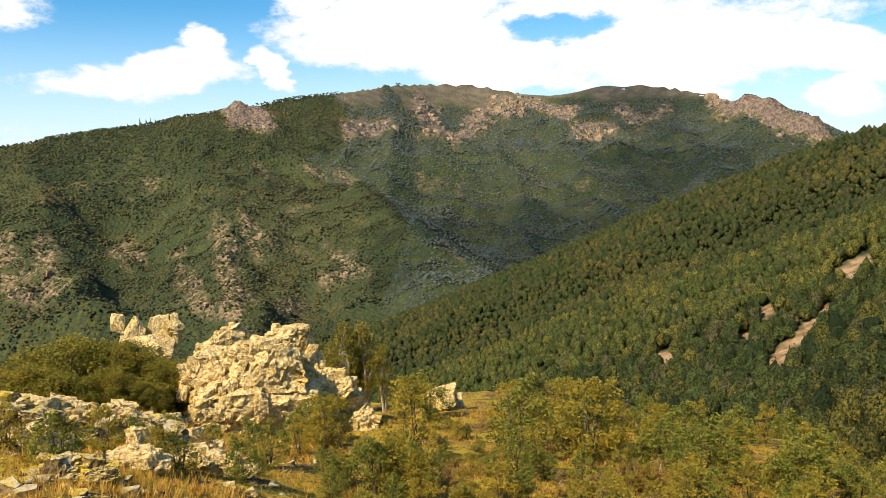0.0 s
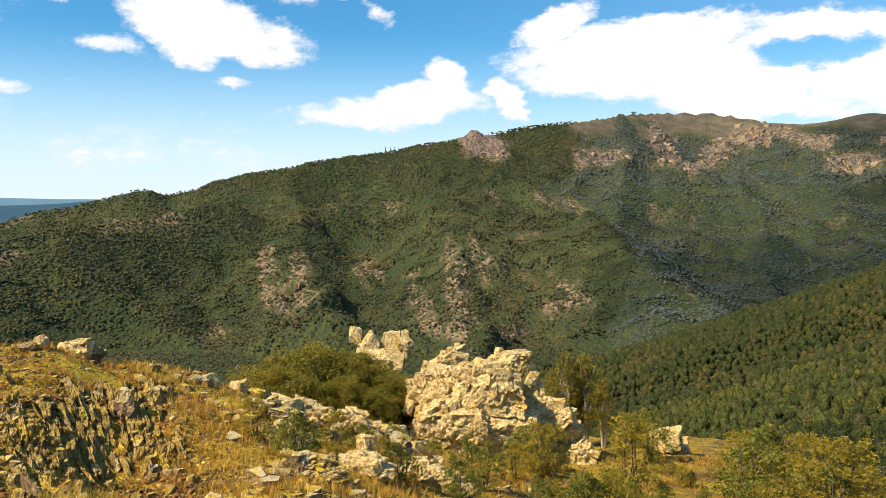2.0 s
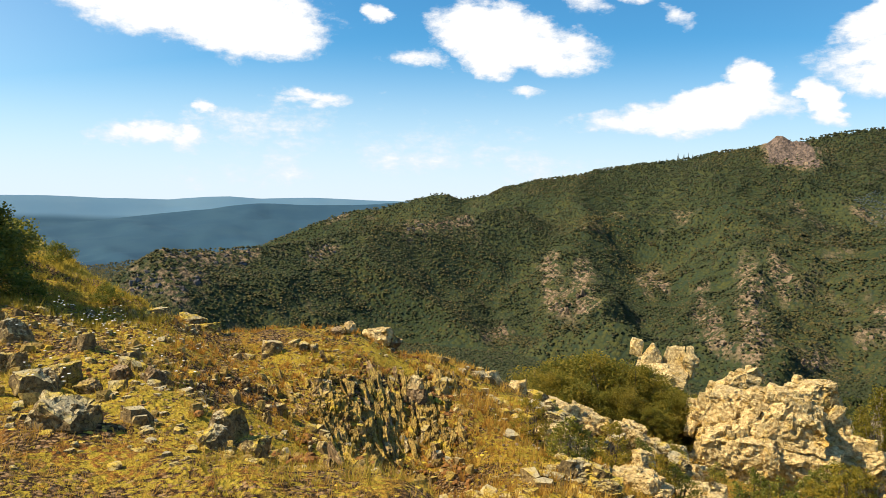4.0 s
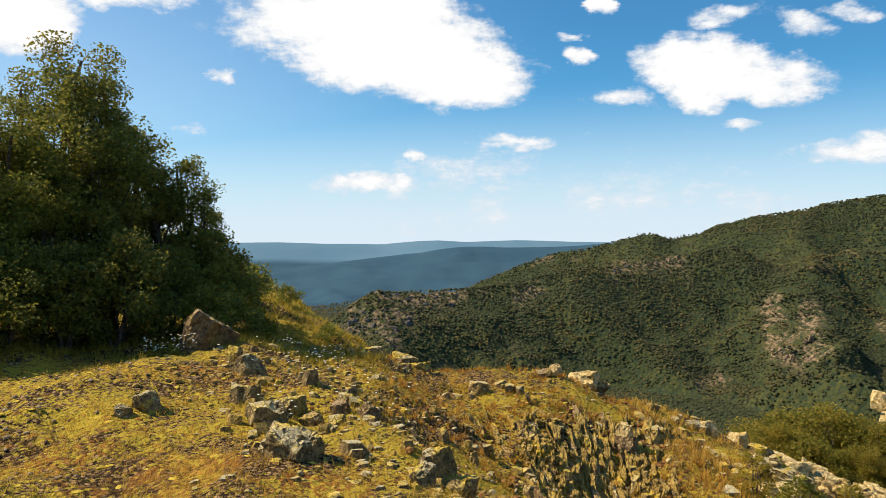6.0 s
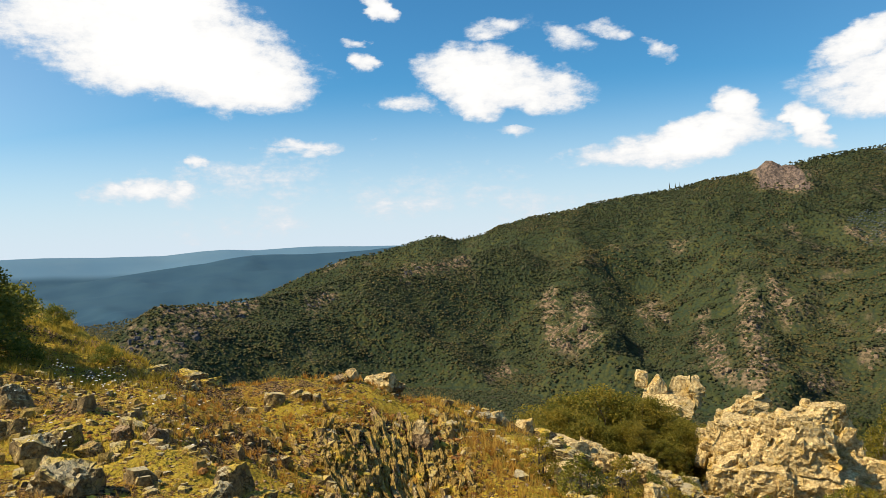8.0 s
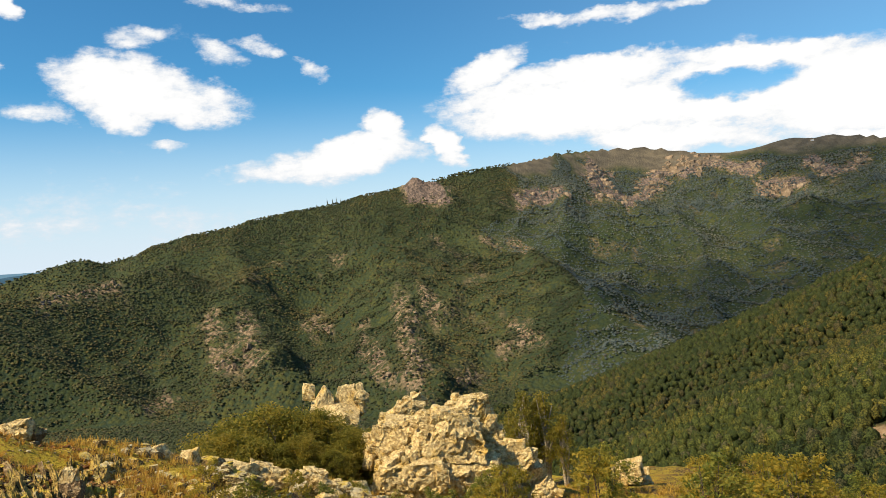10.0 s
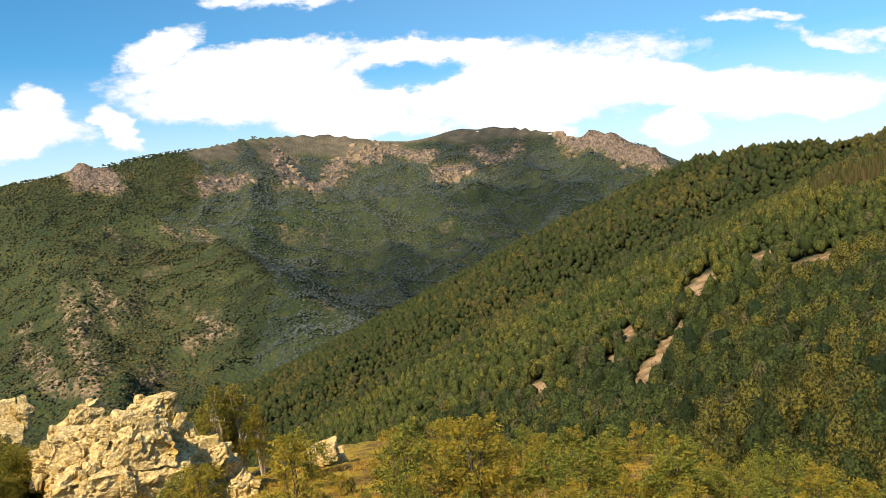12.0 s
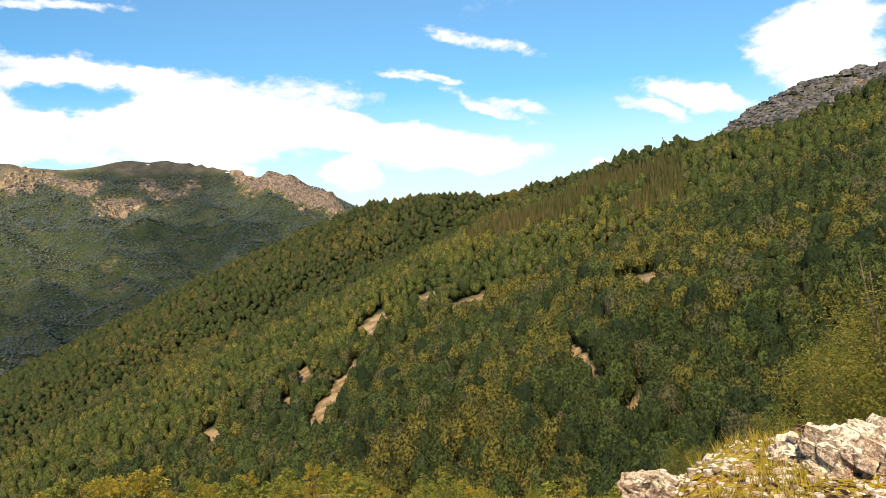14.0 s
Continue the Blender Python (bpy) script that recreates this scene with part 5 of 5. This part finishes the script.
# ---- trees and shrubs ----
def bark_material(name, dark, light):
    m, n = material(name)
    p = at_world(n)
    b = n.noise(p, 14, 5, 0.65)
    finish(n, n.mix(n.ramp(b, 0.35, 0.65), dark, light), 0.9, b, 0.6, 0.03, 0.2)
    return m


def foliage_material(name, dark, light, gold, share, trans=0.3):
    m, n = material(name)
    p = at_world(n)
    isle = n.node("ShaderNodeNewGeometry").outputs["Random Per Island"]
    col = n.mix(isle, dark, light)
    patch = n.ramp(n.math("ADD", n.noise(p, 0.9, 4), n.math("MULTIPLY", isle, 0.3)), 0.55, 0.85)
    col = n.mix(n.math("MULTIPLY", patch, share), col, gold)
    finish(n, col, 0.6, spec=0.3, trans=trans)
    return m


BARK = bark_material("bark", (0.05, 0.038, 0.026), (0.16, 0.13, 0.10))
BIRCH_BARK = bark_material("pale_bark", (0.20, 0.16, 0.11), (0.55, 0.50, 0.40))
OAK_LEAF = foliage_material("oak_leaf", (0.105, 0.135, 0.030), (0.25, 0.26, 0.050), (0.28, 0.235, 0.04), 0.7, 0.55)
BUSH_LEAF = foliage_material("bush_leaf", (0.090, 0.122, 0.020), (0.225, 0.245, 0.038), (0.36, 0.30, 0.045), 0.6, 0.42)
GOLD_LEAF = foliage_material("yellowing_leaf", (0.22, 0.205, 0.03), (0.43, 0.36, 0.05), (0.50, 0.35, 0.045), 0.7, 0.58)
THICKET_LEAF = foliage_material("thicket_leaf", (0.125, 0.135, 0.020), (0.30, 0.28, 0.045), (0.40, 0.30, 0.045), 0.7, 0.6)
BIRCH_LEAF = foliage_material("birch_leaf", (0.16, 0.155, 0.024), (0.31, 0.27, 0.042), (0.44, 0.34, 0.05), 0.6, 0.6)
BRINK_LEAF = foliage_material("olive_leaf", (0.085, 0.105, 0.018), (0.195, 0.19, 0.030), (0.30, 0.23, 0.035), 0.5, 0.4)
RUST_LEAF = foliage_material("rusty_leaf", (0.18, 0.11, 0.03), (0.33, 0.22, 0.05), (0.30, 0.20, 0.05), 0.6)


def tube(points, radii, sides=6):
    """A tapered, bent stem through points."""
    pts = np.array(points, dtype=float)
    d = np.gradient(pts, axis=0)
    d /= np.linalg.norm(d, axis=1)[:, None] + 1e-9
    ref = np.array([0.31, 0.95, 0.05])
    u = np.cross(d, ref)
    u /= np.linalg.norm(u, axis=1)[:, None] + 1e-9
    w = np.cross(d, u)
    a = np.linspace(0, 2 * np.pi, sides, endpoint=False)
    ring = pts[:, None] + np.array(radii)[:, None, None] * (np.cos(a)[None, :, None] * u[:, None] + np.sin(a)[None, :, None] * w[:, None])
    k = len(pts)
    i, j = np.meshgrid(np.arange(k - 1), np.arange(sides), indexing="ij")
    jn = (j + 1) % sides
    f = np.stack([i * sides + j, i * sides + jn, (i + 1) * sides + jn, (i + 1) * sides + j], -1).reshape(-1, 4)
    return ring.reshape(-1, 3), f


def join(pieces):
    vs, fs, base = [], [], 0
    for v, f in pieces:
        vs.append(v)
        fs.append(f + base)
        base += len(v)
    return np.concatenate(vs), np.concatenate(fs)


def leaves(centres, radius, per, size, rg, flat=0.75, simple=False):
    """Single leaves, each a pointed blade of its own, gathered round the centres."""
    n_all = len(centres) * per
    c = np.repeat(centres, per, axis=0)
    off = rg.normal(size=(n_all, 3))
    off /= np.linalg.norm(off, axis=1)[:, None]
    off *= (rg.uniform(0, 1, (n_all, 1)) ** 0.45) * radius * rg.uniform(0.7, 1.25, (len(centres), 1)).repeat(per, axis=0)
    off[:, 2] *= flat
    p = c + off
    u = rg.normal(size=(n_all, 3))
    u[:, 2] *= 0.6
    u /= np.linalg.norm(u, axis=1)[:, None]
    w = np.cross(u, rg.normal(size=(n_all, 3)))
    w /= np.linalg.norm(w, axis=1)[:, None]
    s = size * rg.uniform(0.6, 1.3, (n_all, 1))
    if simple:
        return np.stack([p - u * s * 0.5 - w * s * 0.28, p - u * s * 0.5 + w * s * 0.28, p + u * s * 0.6], 1).reshape(-1, 3), np.arange(n_all * 3).reshape(-1, 3)
    v = np.stack([p - u * s * 0.5, p + w * s * 0.3, p + u * s * 0.5, p - w * s * 0.3], 1).reshape(-1, 3)
    return v, np.arange(n_all * 4).reshape(-1, 4)


def tree(name, label, height, spread, low, clumps, per, leaf, radius, mat, bark, seed, stems=1, category="tree", group="", bare=0.0, simple=False):
    """A tree or shrub with its base at the origin: stems that fork into limbs, and clumps of leaves on them."""
    rg = np.random.default_rng(seed)
    cs = []
    while len(cs) < clumps:
        q = rg.uniform(-1, 1, 3)
        d = np.linalg.norm(q)
        if 0.35 < d < 1:
            t = (q[2] + 1) / 2
            wide = spread * (0.62 + 0.5 * math.sin(2.6 * t + 0.5)) * (1.0 - 0.35 * t)
            cs.append((q[0] * wide, q[1] * wide, height * (low + (0.97 - low) * t)))
    cs = np.array(cs)
    cs[:, :2] += 0.18 * spread * np.sin(cs[:, 2:3] * np.array([2.1, 1.7]) + seed)
    wood, trunks = [], []
    for s in range(stems):
        a = 6.283 * s / stems + rg.uniform(0, 1)
        foot = np.array([math.cos(a), math.sin(a), 0]) * (0.05 * spread if stems > 1 else 0)
        tip = np.array([math.cos(a), math.sin(a), 0]) * (0.35 * spread if stems > 1 else 0.08 * spread) + np.array([0, 0, height * rg.uniform(0.75, 0.93)])
        k = np.linspace(0, 1, 7)[:, None]
        path = foot + (tip - foot) * k + np.array([0.05, 0.04, 0]) * height * np.sin(k * 5 + a) * k
        r0 = (0.022 + 0.006 * (stems == 1) - 0.009 * (stems > 4) - 0.005 * (stems > 5)) * height
        trunks.append(tube(path, np.linspace(r0, r0 * 0.2, 7), 6))
        mine = cs[rg.permutation(len(cs))[:max(4, int(len(cs) * 0.42 / stems))]]
        for c in mine:
            i = int(np.clip(6 * (c[2] / height) * rg.uniform(0.45, 0.8), 0, 5))
            mid = (path[i] + c) / 2 + np.array([0, 0, 0.06 * height * rg.uniform(-0.3, 1)])
            wood.append(tube([path[i], mid, c], np.array([0.35, 0.2, 0.07]) * r0, 3))
    if bare:
        cs = cs[rg.uniform(0, 1, len(cs)) > bare]
    e = thing(name, (0, 0, 0), label, category, group)
    for stem in trunks:
        child("trunk", blank("trunk", *stem, bark, True), e)
    tagged(child("branchwork", blank("branchwork", *join(wood), bark, True), e), kind="stuff")
    tagged(child("crown", blank("crown", *leaves(cs, radius, per, leaf, rg, simple=simple), mat), e), kind="stuff")
    return e


def stand(proto, places):
    """Put the first at the first place and copies at the others: bearing, distance, size, turn."""
    for i, (az, r, s, turn) in enumerate(places):
        m = Matrix.Translation(spot(az, r, -0.06)) @ pose(0, 0, 0, 0, 0, turn)
        ob = proto if i == 0 else copy_thing(proto, m)
        ob.matrix_basis = m @ Matrix.Diagonal((s, s, s, 1))


def stand_up_to(proto, height, places):
    """As stand(), with the bearing, distance, height of the top in degrees, and turn."""
    stand(proto, [(az, r, max(0.2, (EYE + r * math.tan(radians(el)) - spot(az, r).z) / height), turn) for az, r, el, turn in places])


# the dark grove beside the plateau
oak = tree("oak_tree", "dark green oak tree with a dense crown in the grove", 5.2, 1.08, 0.10, 92, 250, 0.062, 0.36, OAK_LEAF, BARK, 1, 2, group="grove trees")
stand_up_to(oak, 5.2, [(79.8, 15.0, 14.4, 20), (77.0, 15.6, 13.4, 140), (88.1, 15.0, 11.0, 250), (78.3, 14.6, 12.1, 70), (82.6, 15.6, 11.8, 310)])
slim_oak = tree("young_oak", "slim young oak with a narrow dark crown", 3.6, 0.78, 0.1, 52, 230, 0.055, 0.25, OAK_LEAF, BARK, 2, 1, group="grove trees", bare=0.1)
stand_up_to(slim_oak, 3.6, [(72.2, 15.8, 6.7, 0), (74.2, 15.2, 6.1, 80), (75.6, 16.0, 9.1, 190), (71.0, 15.4, 4.4, 120)])
gold_oak = tree("field_maple", "sunlit yellow-green maple at the edge of the grove", 4.4, 1.3, 0.1, 80, 240, 0.060, 0.36, BUSH_LEAF, BARK, 3, 2, group="grove trees")
stand_up_to(gold_oak, 4.4, [(83.6, 14.2, 10.2, 30), (86.4, 13.8, 10.8, 130), (81.5, 13.6, 4.3, 200)])
under = tree("undergrowth_bush", "dark leafy bush at the foot of the grove", 1.7, 1.0, 0.05, 56, 190, 0.06, 0.30, OAK_LEAF, BARK, 4, 4, "bush", "grove bushes")
stand(under, [(80.0, 13.2, 1.0, 0), (76.8, 13.4, 1.1, 60), (83.6, 12.9, 1.0, 110), (73.4, 14.0, 1.0, 170), (87.0, 12.8, 1.0, 200), (70.3, 15.0, 1.15, 290)])
low_bush = tree("thicket_bush", "low twiggy bush on the grassy slope", 1.1, 0.9, 0.05, 34, 90, 0.08, 0.26, BUSH_LEAF, BARK, 5, 5, "bush", "slope bushes", 0.2)
stand(low_bush, [(69.6, 13.6, 0.9, 0), (69.2, 17.0, 1.2, 40), (68.6, 19.0, 1.0, 90), (65.2, 21.0, 0.5, 140), (62.2, 16.0, 0.4, 10), (67.2, 15.0, 0.45, 75)])

# the big thicket and the birches round the outcrop
scrub_oak = tree("scrub_oak", "broad green scrub oak below the rock pillars", 2.6, 1.6, 0.02, 150, 230, 0.055, 0.26, THICKET_LEAF, BARK, 6, 6, "bush", "scrub by the outcrop", simple=True)
stand_up_to(scrub_oak, 2.6, [(26.2, 31.0, -10.5, 0), (28.8, 31.0, -11.0, 70), (21.6, 30.5, -13.2, 150), (31.0, 28.0, -12.0, 220), (32.2, 24.0, -13.4, 130), (24.1, 31.0, -11.4, 250), (27.6, 28.0, -12.8, 20), (19.8, 31.0, -14.0, 300), (25.0, 28.5, -13.0, 110), (22.6, 28.0, -14.4, 50), (17.2, 36.0, -12.8, 200), (21.0, 36.0, -13.0, 340), (19.4, 35.0, -13.2, 80), (23.0, 35.5, -12.6, 170)])
birch = tree("birch_tree", "slender birch with pale stems and yellowing leaves", 4.4, 0.8, 0.16, 110, 40, 0.10, 0.26, BIRCH_LEAF, BIRCH_BARK, 7, 3, group="birches", bare=0.1, simple=True)
stand_up_to(birch, 4.4, [(8.3, 36.0, -11.4, 0), (6.7, 36.5, -11.5, 90), (5.4, 36.0, -13.2, 200), (9.4, 38.0, -12.8, 300), (7.4, 37.0, -12.4, 20)])
gold_shrub = tree("yellowing_shrub", "tall yellow-green shrub on the steep slope", 3.0, 1.05, 0.02, 62, 40, 0.115, 0.27, GOLD_LEAF, BARK, 8, 6, "shrub", "slope shrubs", 0.08, True)
green_shrub = tree("green_shrub", "dense green shrub on the steep slope", 2.8, 1.15, 0.02, 62, 40, 0.12, 0.28, BUSH_LEAF, BARK, 9, 5, "shrub", "slope shrubs", 0.0, True)
rust_shrub = tree("withering_shrub", "half bare rust-coloured shrub in dry grass", 2.0, 0.8, 0.1, 40, 40, 0.10, 0.22, RUST_LEAF, BIRCH_BARK, 10, 6, "shrub", "slope shrubs", 0.3, True)
rs = random.Random(5)
low_fill = [(rs.uniform(-4, 2), rs.uniform(17, 30), rs.uniform(0.22, 0.32), rs.uniform(0, 360)) for i in range(22)]
low_fill += [(rs.uniform(-6, 10), rs.uniform(12, 17.5), rs.uniform(0.22, 0.36), rs.uniform(0, 360)) for i in range(40)]
low_fill += [(rs.uniform(-40, -4), rs.uniform(13, 24), rs.uniform(0.24, 0.42), rs.uniform(0, 360)) for i in range(60)]
low_fill += [(rs.uniform(4.4, 9), rs.uniform(17, 26), rs.uniform(0.22, 0.34), rs.uniform(0, 360)) for i in range(9)]
places = {0: [], 1: [], 2: []}
for i in range(80):
    az = 11.5 - 50.0 * i / 79 + rs.uniform(-1.2, 1.2)
    r = rs.choice((22.5, 24.5, 27, 30, 33, 37)) + rs.uniform(-1.2, 1.2) if az < 5 else rs.uniform(23, 26.5)
    kind = rs.choice((0, 0, 0, 1, 1, 2)) if -13 < az < 4 else rs.choice((0, 0, 1, 2)) if az >= 4 else rs.choice((0, 1, 1, 1))
    places[kind].append((az, r, rs.uniform(0.6, 1.05) * (0.75 if az > 5 else 0.8 if az < -13 else 1.0), rs.uniform(0, 360)))
for i in range(48):
    places[rs.choice((0, 0, 0, 1, 2))].append((rs.uniform(-40, 9), rs.uniform(14, 23), rs.uniform(0.35, 0.6), rs.uniform(0, 360)))
for i in range(9):
    places[rs.choice((1, 2))].append((rs.uniform(13, 27), rs.uniform(16, 25), rs.uniform(0.22, 0.4), rs.uniform(0, 360)))
by_rock = ((13.2, -18.6, 0.50), (14.2, -21.6, 0.42), (10.4, -20.0, 0.55), (20.6, -21.4, 0.34), (25.4, -19.2, 0.34), (9.2, -19.2, 0.5), (12.0, -21.0, 0.45), (16.4, -22.4, 0.36), (22.0, -20.6, 0.30), (28.4, -19.6, 0.32), (31.4, -17.6, 0.30), (18.4, -20.0, 0.30))
for i, (az, el, size) in enumerate(by_rock):
    places[i % 2].append((az, down(az, el)[1], size, 70.0 * i))
places[1] += [(11.4, 26.4, 0.62, 0), (12.2, 25.6, 0.5, 70), (9.6, 26.0, 0.4, 200)]
for i in range(34):
    places[rs.choice((0, 0, 1, 1, 2))].append((rs.uniform(-66, -40), rs.uniform(17, 36), rs.uniform(0.7, 1.15), rs.uniform(0, 360)))
for kind, proto in enumerate((gold_shrub, green_shrub, rust_shrub)):
    # the rock rib and the slab beside it stand clear of the shrubs
    stand(proto, [q for q in places[kind] if not (-3.8 < q[0] < 1.8 and 17 < q[1] < 36) and not (4.6 < q[0] < 8.6 and 19 < q[1] < 31)] + low_fill[kind::3])

# shrubs beyond the brink rock
brink = tree("brink_shrub", "tall olive and yellow shrub beyond the brink", 4.4, 1.35, 0.03, 190, 210, 0.030, 0.26, BRINK_LEAF, BARK, 11, 6, "shrub", "brink shrubs", 0.1, True)
stand(brink, [(-64.5, 16.0, 1.65, 0), (-68.5, 15.0, 1.7, 90), (-60.6, 20.0, 1.3, 180), (-56.5, 24.0, 1.1, 240), (-52.5, 24.0, 1.0, 300), (-62.5, 24.0, 1.7, 200), (-49.5, 28.0, 1.1, 10)])
brink_green = tree("brink_bush", "green bush below the brink", 2.6, 1.3, 0.05, 90, 260, 0.038, 0.32, BUSH_LEAF, BARK, 12, 5, "bush", "brink shrubs", 0.0, True)
stand(brink_green, [(-61.0, 14.0, 1.0, 0), (-65.0, 17.0, 1.3, 60), (-57.0, 18.5, 0.9, 120), (-47.5, 30.0, 1.1, 180), (-43.5, 31.0, 1.0, 230), (-40.0, 34.0, 1.0, 280), (-53.5, 20.0, 1.0, 330), (-58.5, 23.0, 1.4, 20), (-47.0, 24.0, 1.1, 100), (-50.8, 34.0, 1.4, 150), (-44.8, 26.0, 1.0, 60)])


# ---- turf, gravel and flowers on the lookout ----
def plain_material(name, a, b, scale=3.0, rough=0.9, trans=None):
    m, n = material(name)
    isle = n.node("ShaderNodeNewGeometry").outputs["Random Per Island"]
    col = n.mix(isle, a, b)
    finish(n, col, rough, trans=trans)
    return m


STRAW = plain_material("dry_grass", (0.34, 0.20, 0.036), (0.62, 0.42, 0.09), trans=0.45)
SEDGE = plain_material("green_grass", (0.24, 0.195, 0.03), (0.46, 0.36, 0.055), trans=0.45)
GRAVEL = plain_material("gravel", (0.10, 0.065, 0.035), (0.42, 0.32, 0.19))
MOSS = plain_material("stonecrop", (0.30, 0.22, 0.025), (0.58, 0.45, 0.06))
PETAL = plain_material("petal", (0.75, 0.75, 0.70), (0.85, 0.85, 0.8))


def on_hill(count, a0, a1, r0, r1, power=1.0):
    a = np.radians(rng.uniform(a0, a1, count))
    r = r0 + (r1 - r0) * rng.uniform(0, 1, count) ** power
    x, y = -r * np.sin(a), r * np.cos(a)
    return x, y, hill(x, y), r


def grass(name, mat, label, count, a0, a1, r0, r1, tall, blades, seed, thr):
    x, y, z, r = on_hill(count, a0, a1, r0, r1)
    keep = fbm(x, y, 1.8, 3, seed) > thr
    az, el = np.degrees(np.arctan2(-x, y)), np.degrees(np.arctan2(z - EYE, r))
    keep &= (np.abs(az - 43.0) > 5.4) | (np.abs(el + 16.4) > 3.0) | (fbm(x, y, 0.6, 2, seed + 9) > 0.28)      # none on the grooved rock face
    x, y, z, r = x[keep], y[keep], z[keep], r[keep]
    c = np.repeat(np.stack([x, y, z], -1), blades, axis=0)
    k = len(c)
    h = tall * rng.uniform(0.5, 1.2, (k, 1)) * np.repeat(rng.uniform(0.6, 1.2, (len(x), 1)), blades, axis=0)
    a = rng.uniform(0, 6.283, k)
    out = np.stack([np.cos(a), np.sin(a), np.zeros(k)], -1)
    side = np.stack([-np.sin(a), np.cos(a), np.zeros(k)], -1)
    wide = 0.007 * tall / 0.2 * (0.6 + 0.06 * np.repeat(r, blades)[:, None])
    root = c + out * 0.25 * tall * rng.uniform(0, 1, (k, 1)) - np.array([0, 0, 0.02])
    tip = root + out * h * rng.uniform(0.2, 0.9, (k, 1)) + np.array([0, 0, 1.0]) * h
    v = np.stack([root - side * wide, root + side * wide, tip], 1).reshape(-1, 3)
    tagged(new(name, blank(name, v, np.arange(3 * k).reshape(-1, 3), mat)), label, "grass", kind="stuff")


grass("dry_grass", STRAW, "dry straw-coloured grass tufts among the stones", 9000, 20, 92, 4.2, 17, 0.08, 9, 501, 0.05)
grass("green_grass", SEDGE, "yellow-green grass tufts on the lookout", 4000, 20, 92, 4.2, 19, 0.12, 12, 502, 0.12)
grass("bench_grass", STRAW, "tall dry grass on the bench below the rocks", 15000, -30, 40, 8, 36, 0.17, 8, 503, -0.2)
TUSSOCK = plain_material("tussock", (0.28, 0.13, 0.028), (0.56, 0.33, 0.06), trans=0.45)
grass("tussock_grass", TUSSOCK, "rust and straw coloured tussocks on the rocky slope", 5200, 8, 58, 7, 24, 0.12, 18, 506, -0.04)
grass("brink_grass", SEDGE, "yellow-green grass between the brink rocks", 420, -60, -44, 4.4, 6.4, 0.12, 9, 505, 0.05)
grass("slope_grass", SEDGE, "green grass on the slope behind the boulder", 4500, 58, 84, 12, 28, 0.16, 8, 504, -0.4)

x, y, z, r = on_hill(12000, -72, 92, 3.6, 14, 1.0)
keep = fbm(x, y, 2.5, 3, 511) > -0.1
w = 0.018 + 0.06 * rng.uniform(0, 1, keep.sum()) ** 3
octa = []
for i in range(10):
    shape, tris = crown_shape(1, 0, 0.5)
    octa.append((shape * np.array([1.0, rng.uniform(0.6, 1.0), rng.uniform(0.6, 1.0)]) - np.array([0, 0, 0.05]), tris))
tagged(new("gravel", blank("gravel", *scatter(octa, x[keep], y[keep], z[keep], w, w), GRAVEL)), "sharp grey and brown gravel on the lookout", "gravel", kind="stuff")
x, y, z, r = on_hill(11000, 30, 92, 4.0, 14, 1.0)
keep = fbm(x, y, 2.2, 3, 521) > 0.0
w = 0.02 + 0.07 * rng.uniform(0, 1, keep.sum()) ** 2
tagged(new("stonecrop", blank("stonecrop", *scatter([crown_shape(1, 0, 0.4) for i in range(6)], x[keep], y[keep], z[keep] - 0.02, w, w * 0.55), MOSS)),
       "low yellow stonecrop cushions on gravel", "groundcover", kind="stuff")
HEATH = plain_material("heath", (0.12, 0.055, 0.02), (0.30, 0.15, 0.045))
x, y, z, r = on_hill(2600, 36, 70, 6.0, 15, 1.0)
keep = fbm(x, y, 2.0, 3, 531) > 0.16
w = rng.uniform(0.05, 0.13, keep.sum())
tagged(new("heath", blank("heath", *scatter([lobed_crown(2, 9, 14, 0.10) for i in range(6)], x[keep], y[keep], z[keep] - 0.25 * w, w, w * 0.7), HEATH)), "low rust-brown heath cushions on the rocky rim", "groundcover", kind="stuff")
fx, fy, fz, fr = [np.concatenate(q) for q in zip(on_hill(70, 71.5, 75, 11.2, 12.4), on_hill(60, 61, 65.5, 11.5, 13), on_hill(40, 56, 70, 7, 11))]
w = np.full(len(fx), 0.032)
tagged(new("white_flowers", blank("white_flowers", *scatter(octa, fx, fy, fz + rng.uniform(0.12, 0.32, len(fx)), w, w * 0.5), PETAL)), "small white wild flowers in the grass", "flowers", kind="stuff")
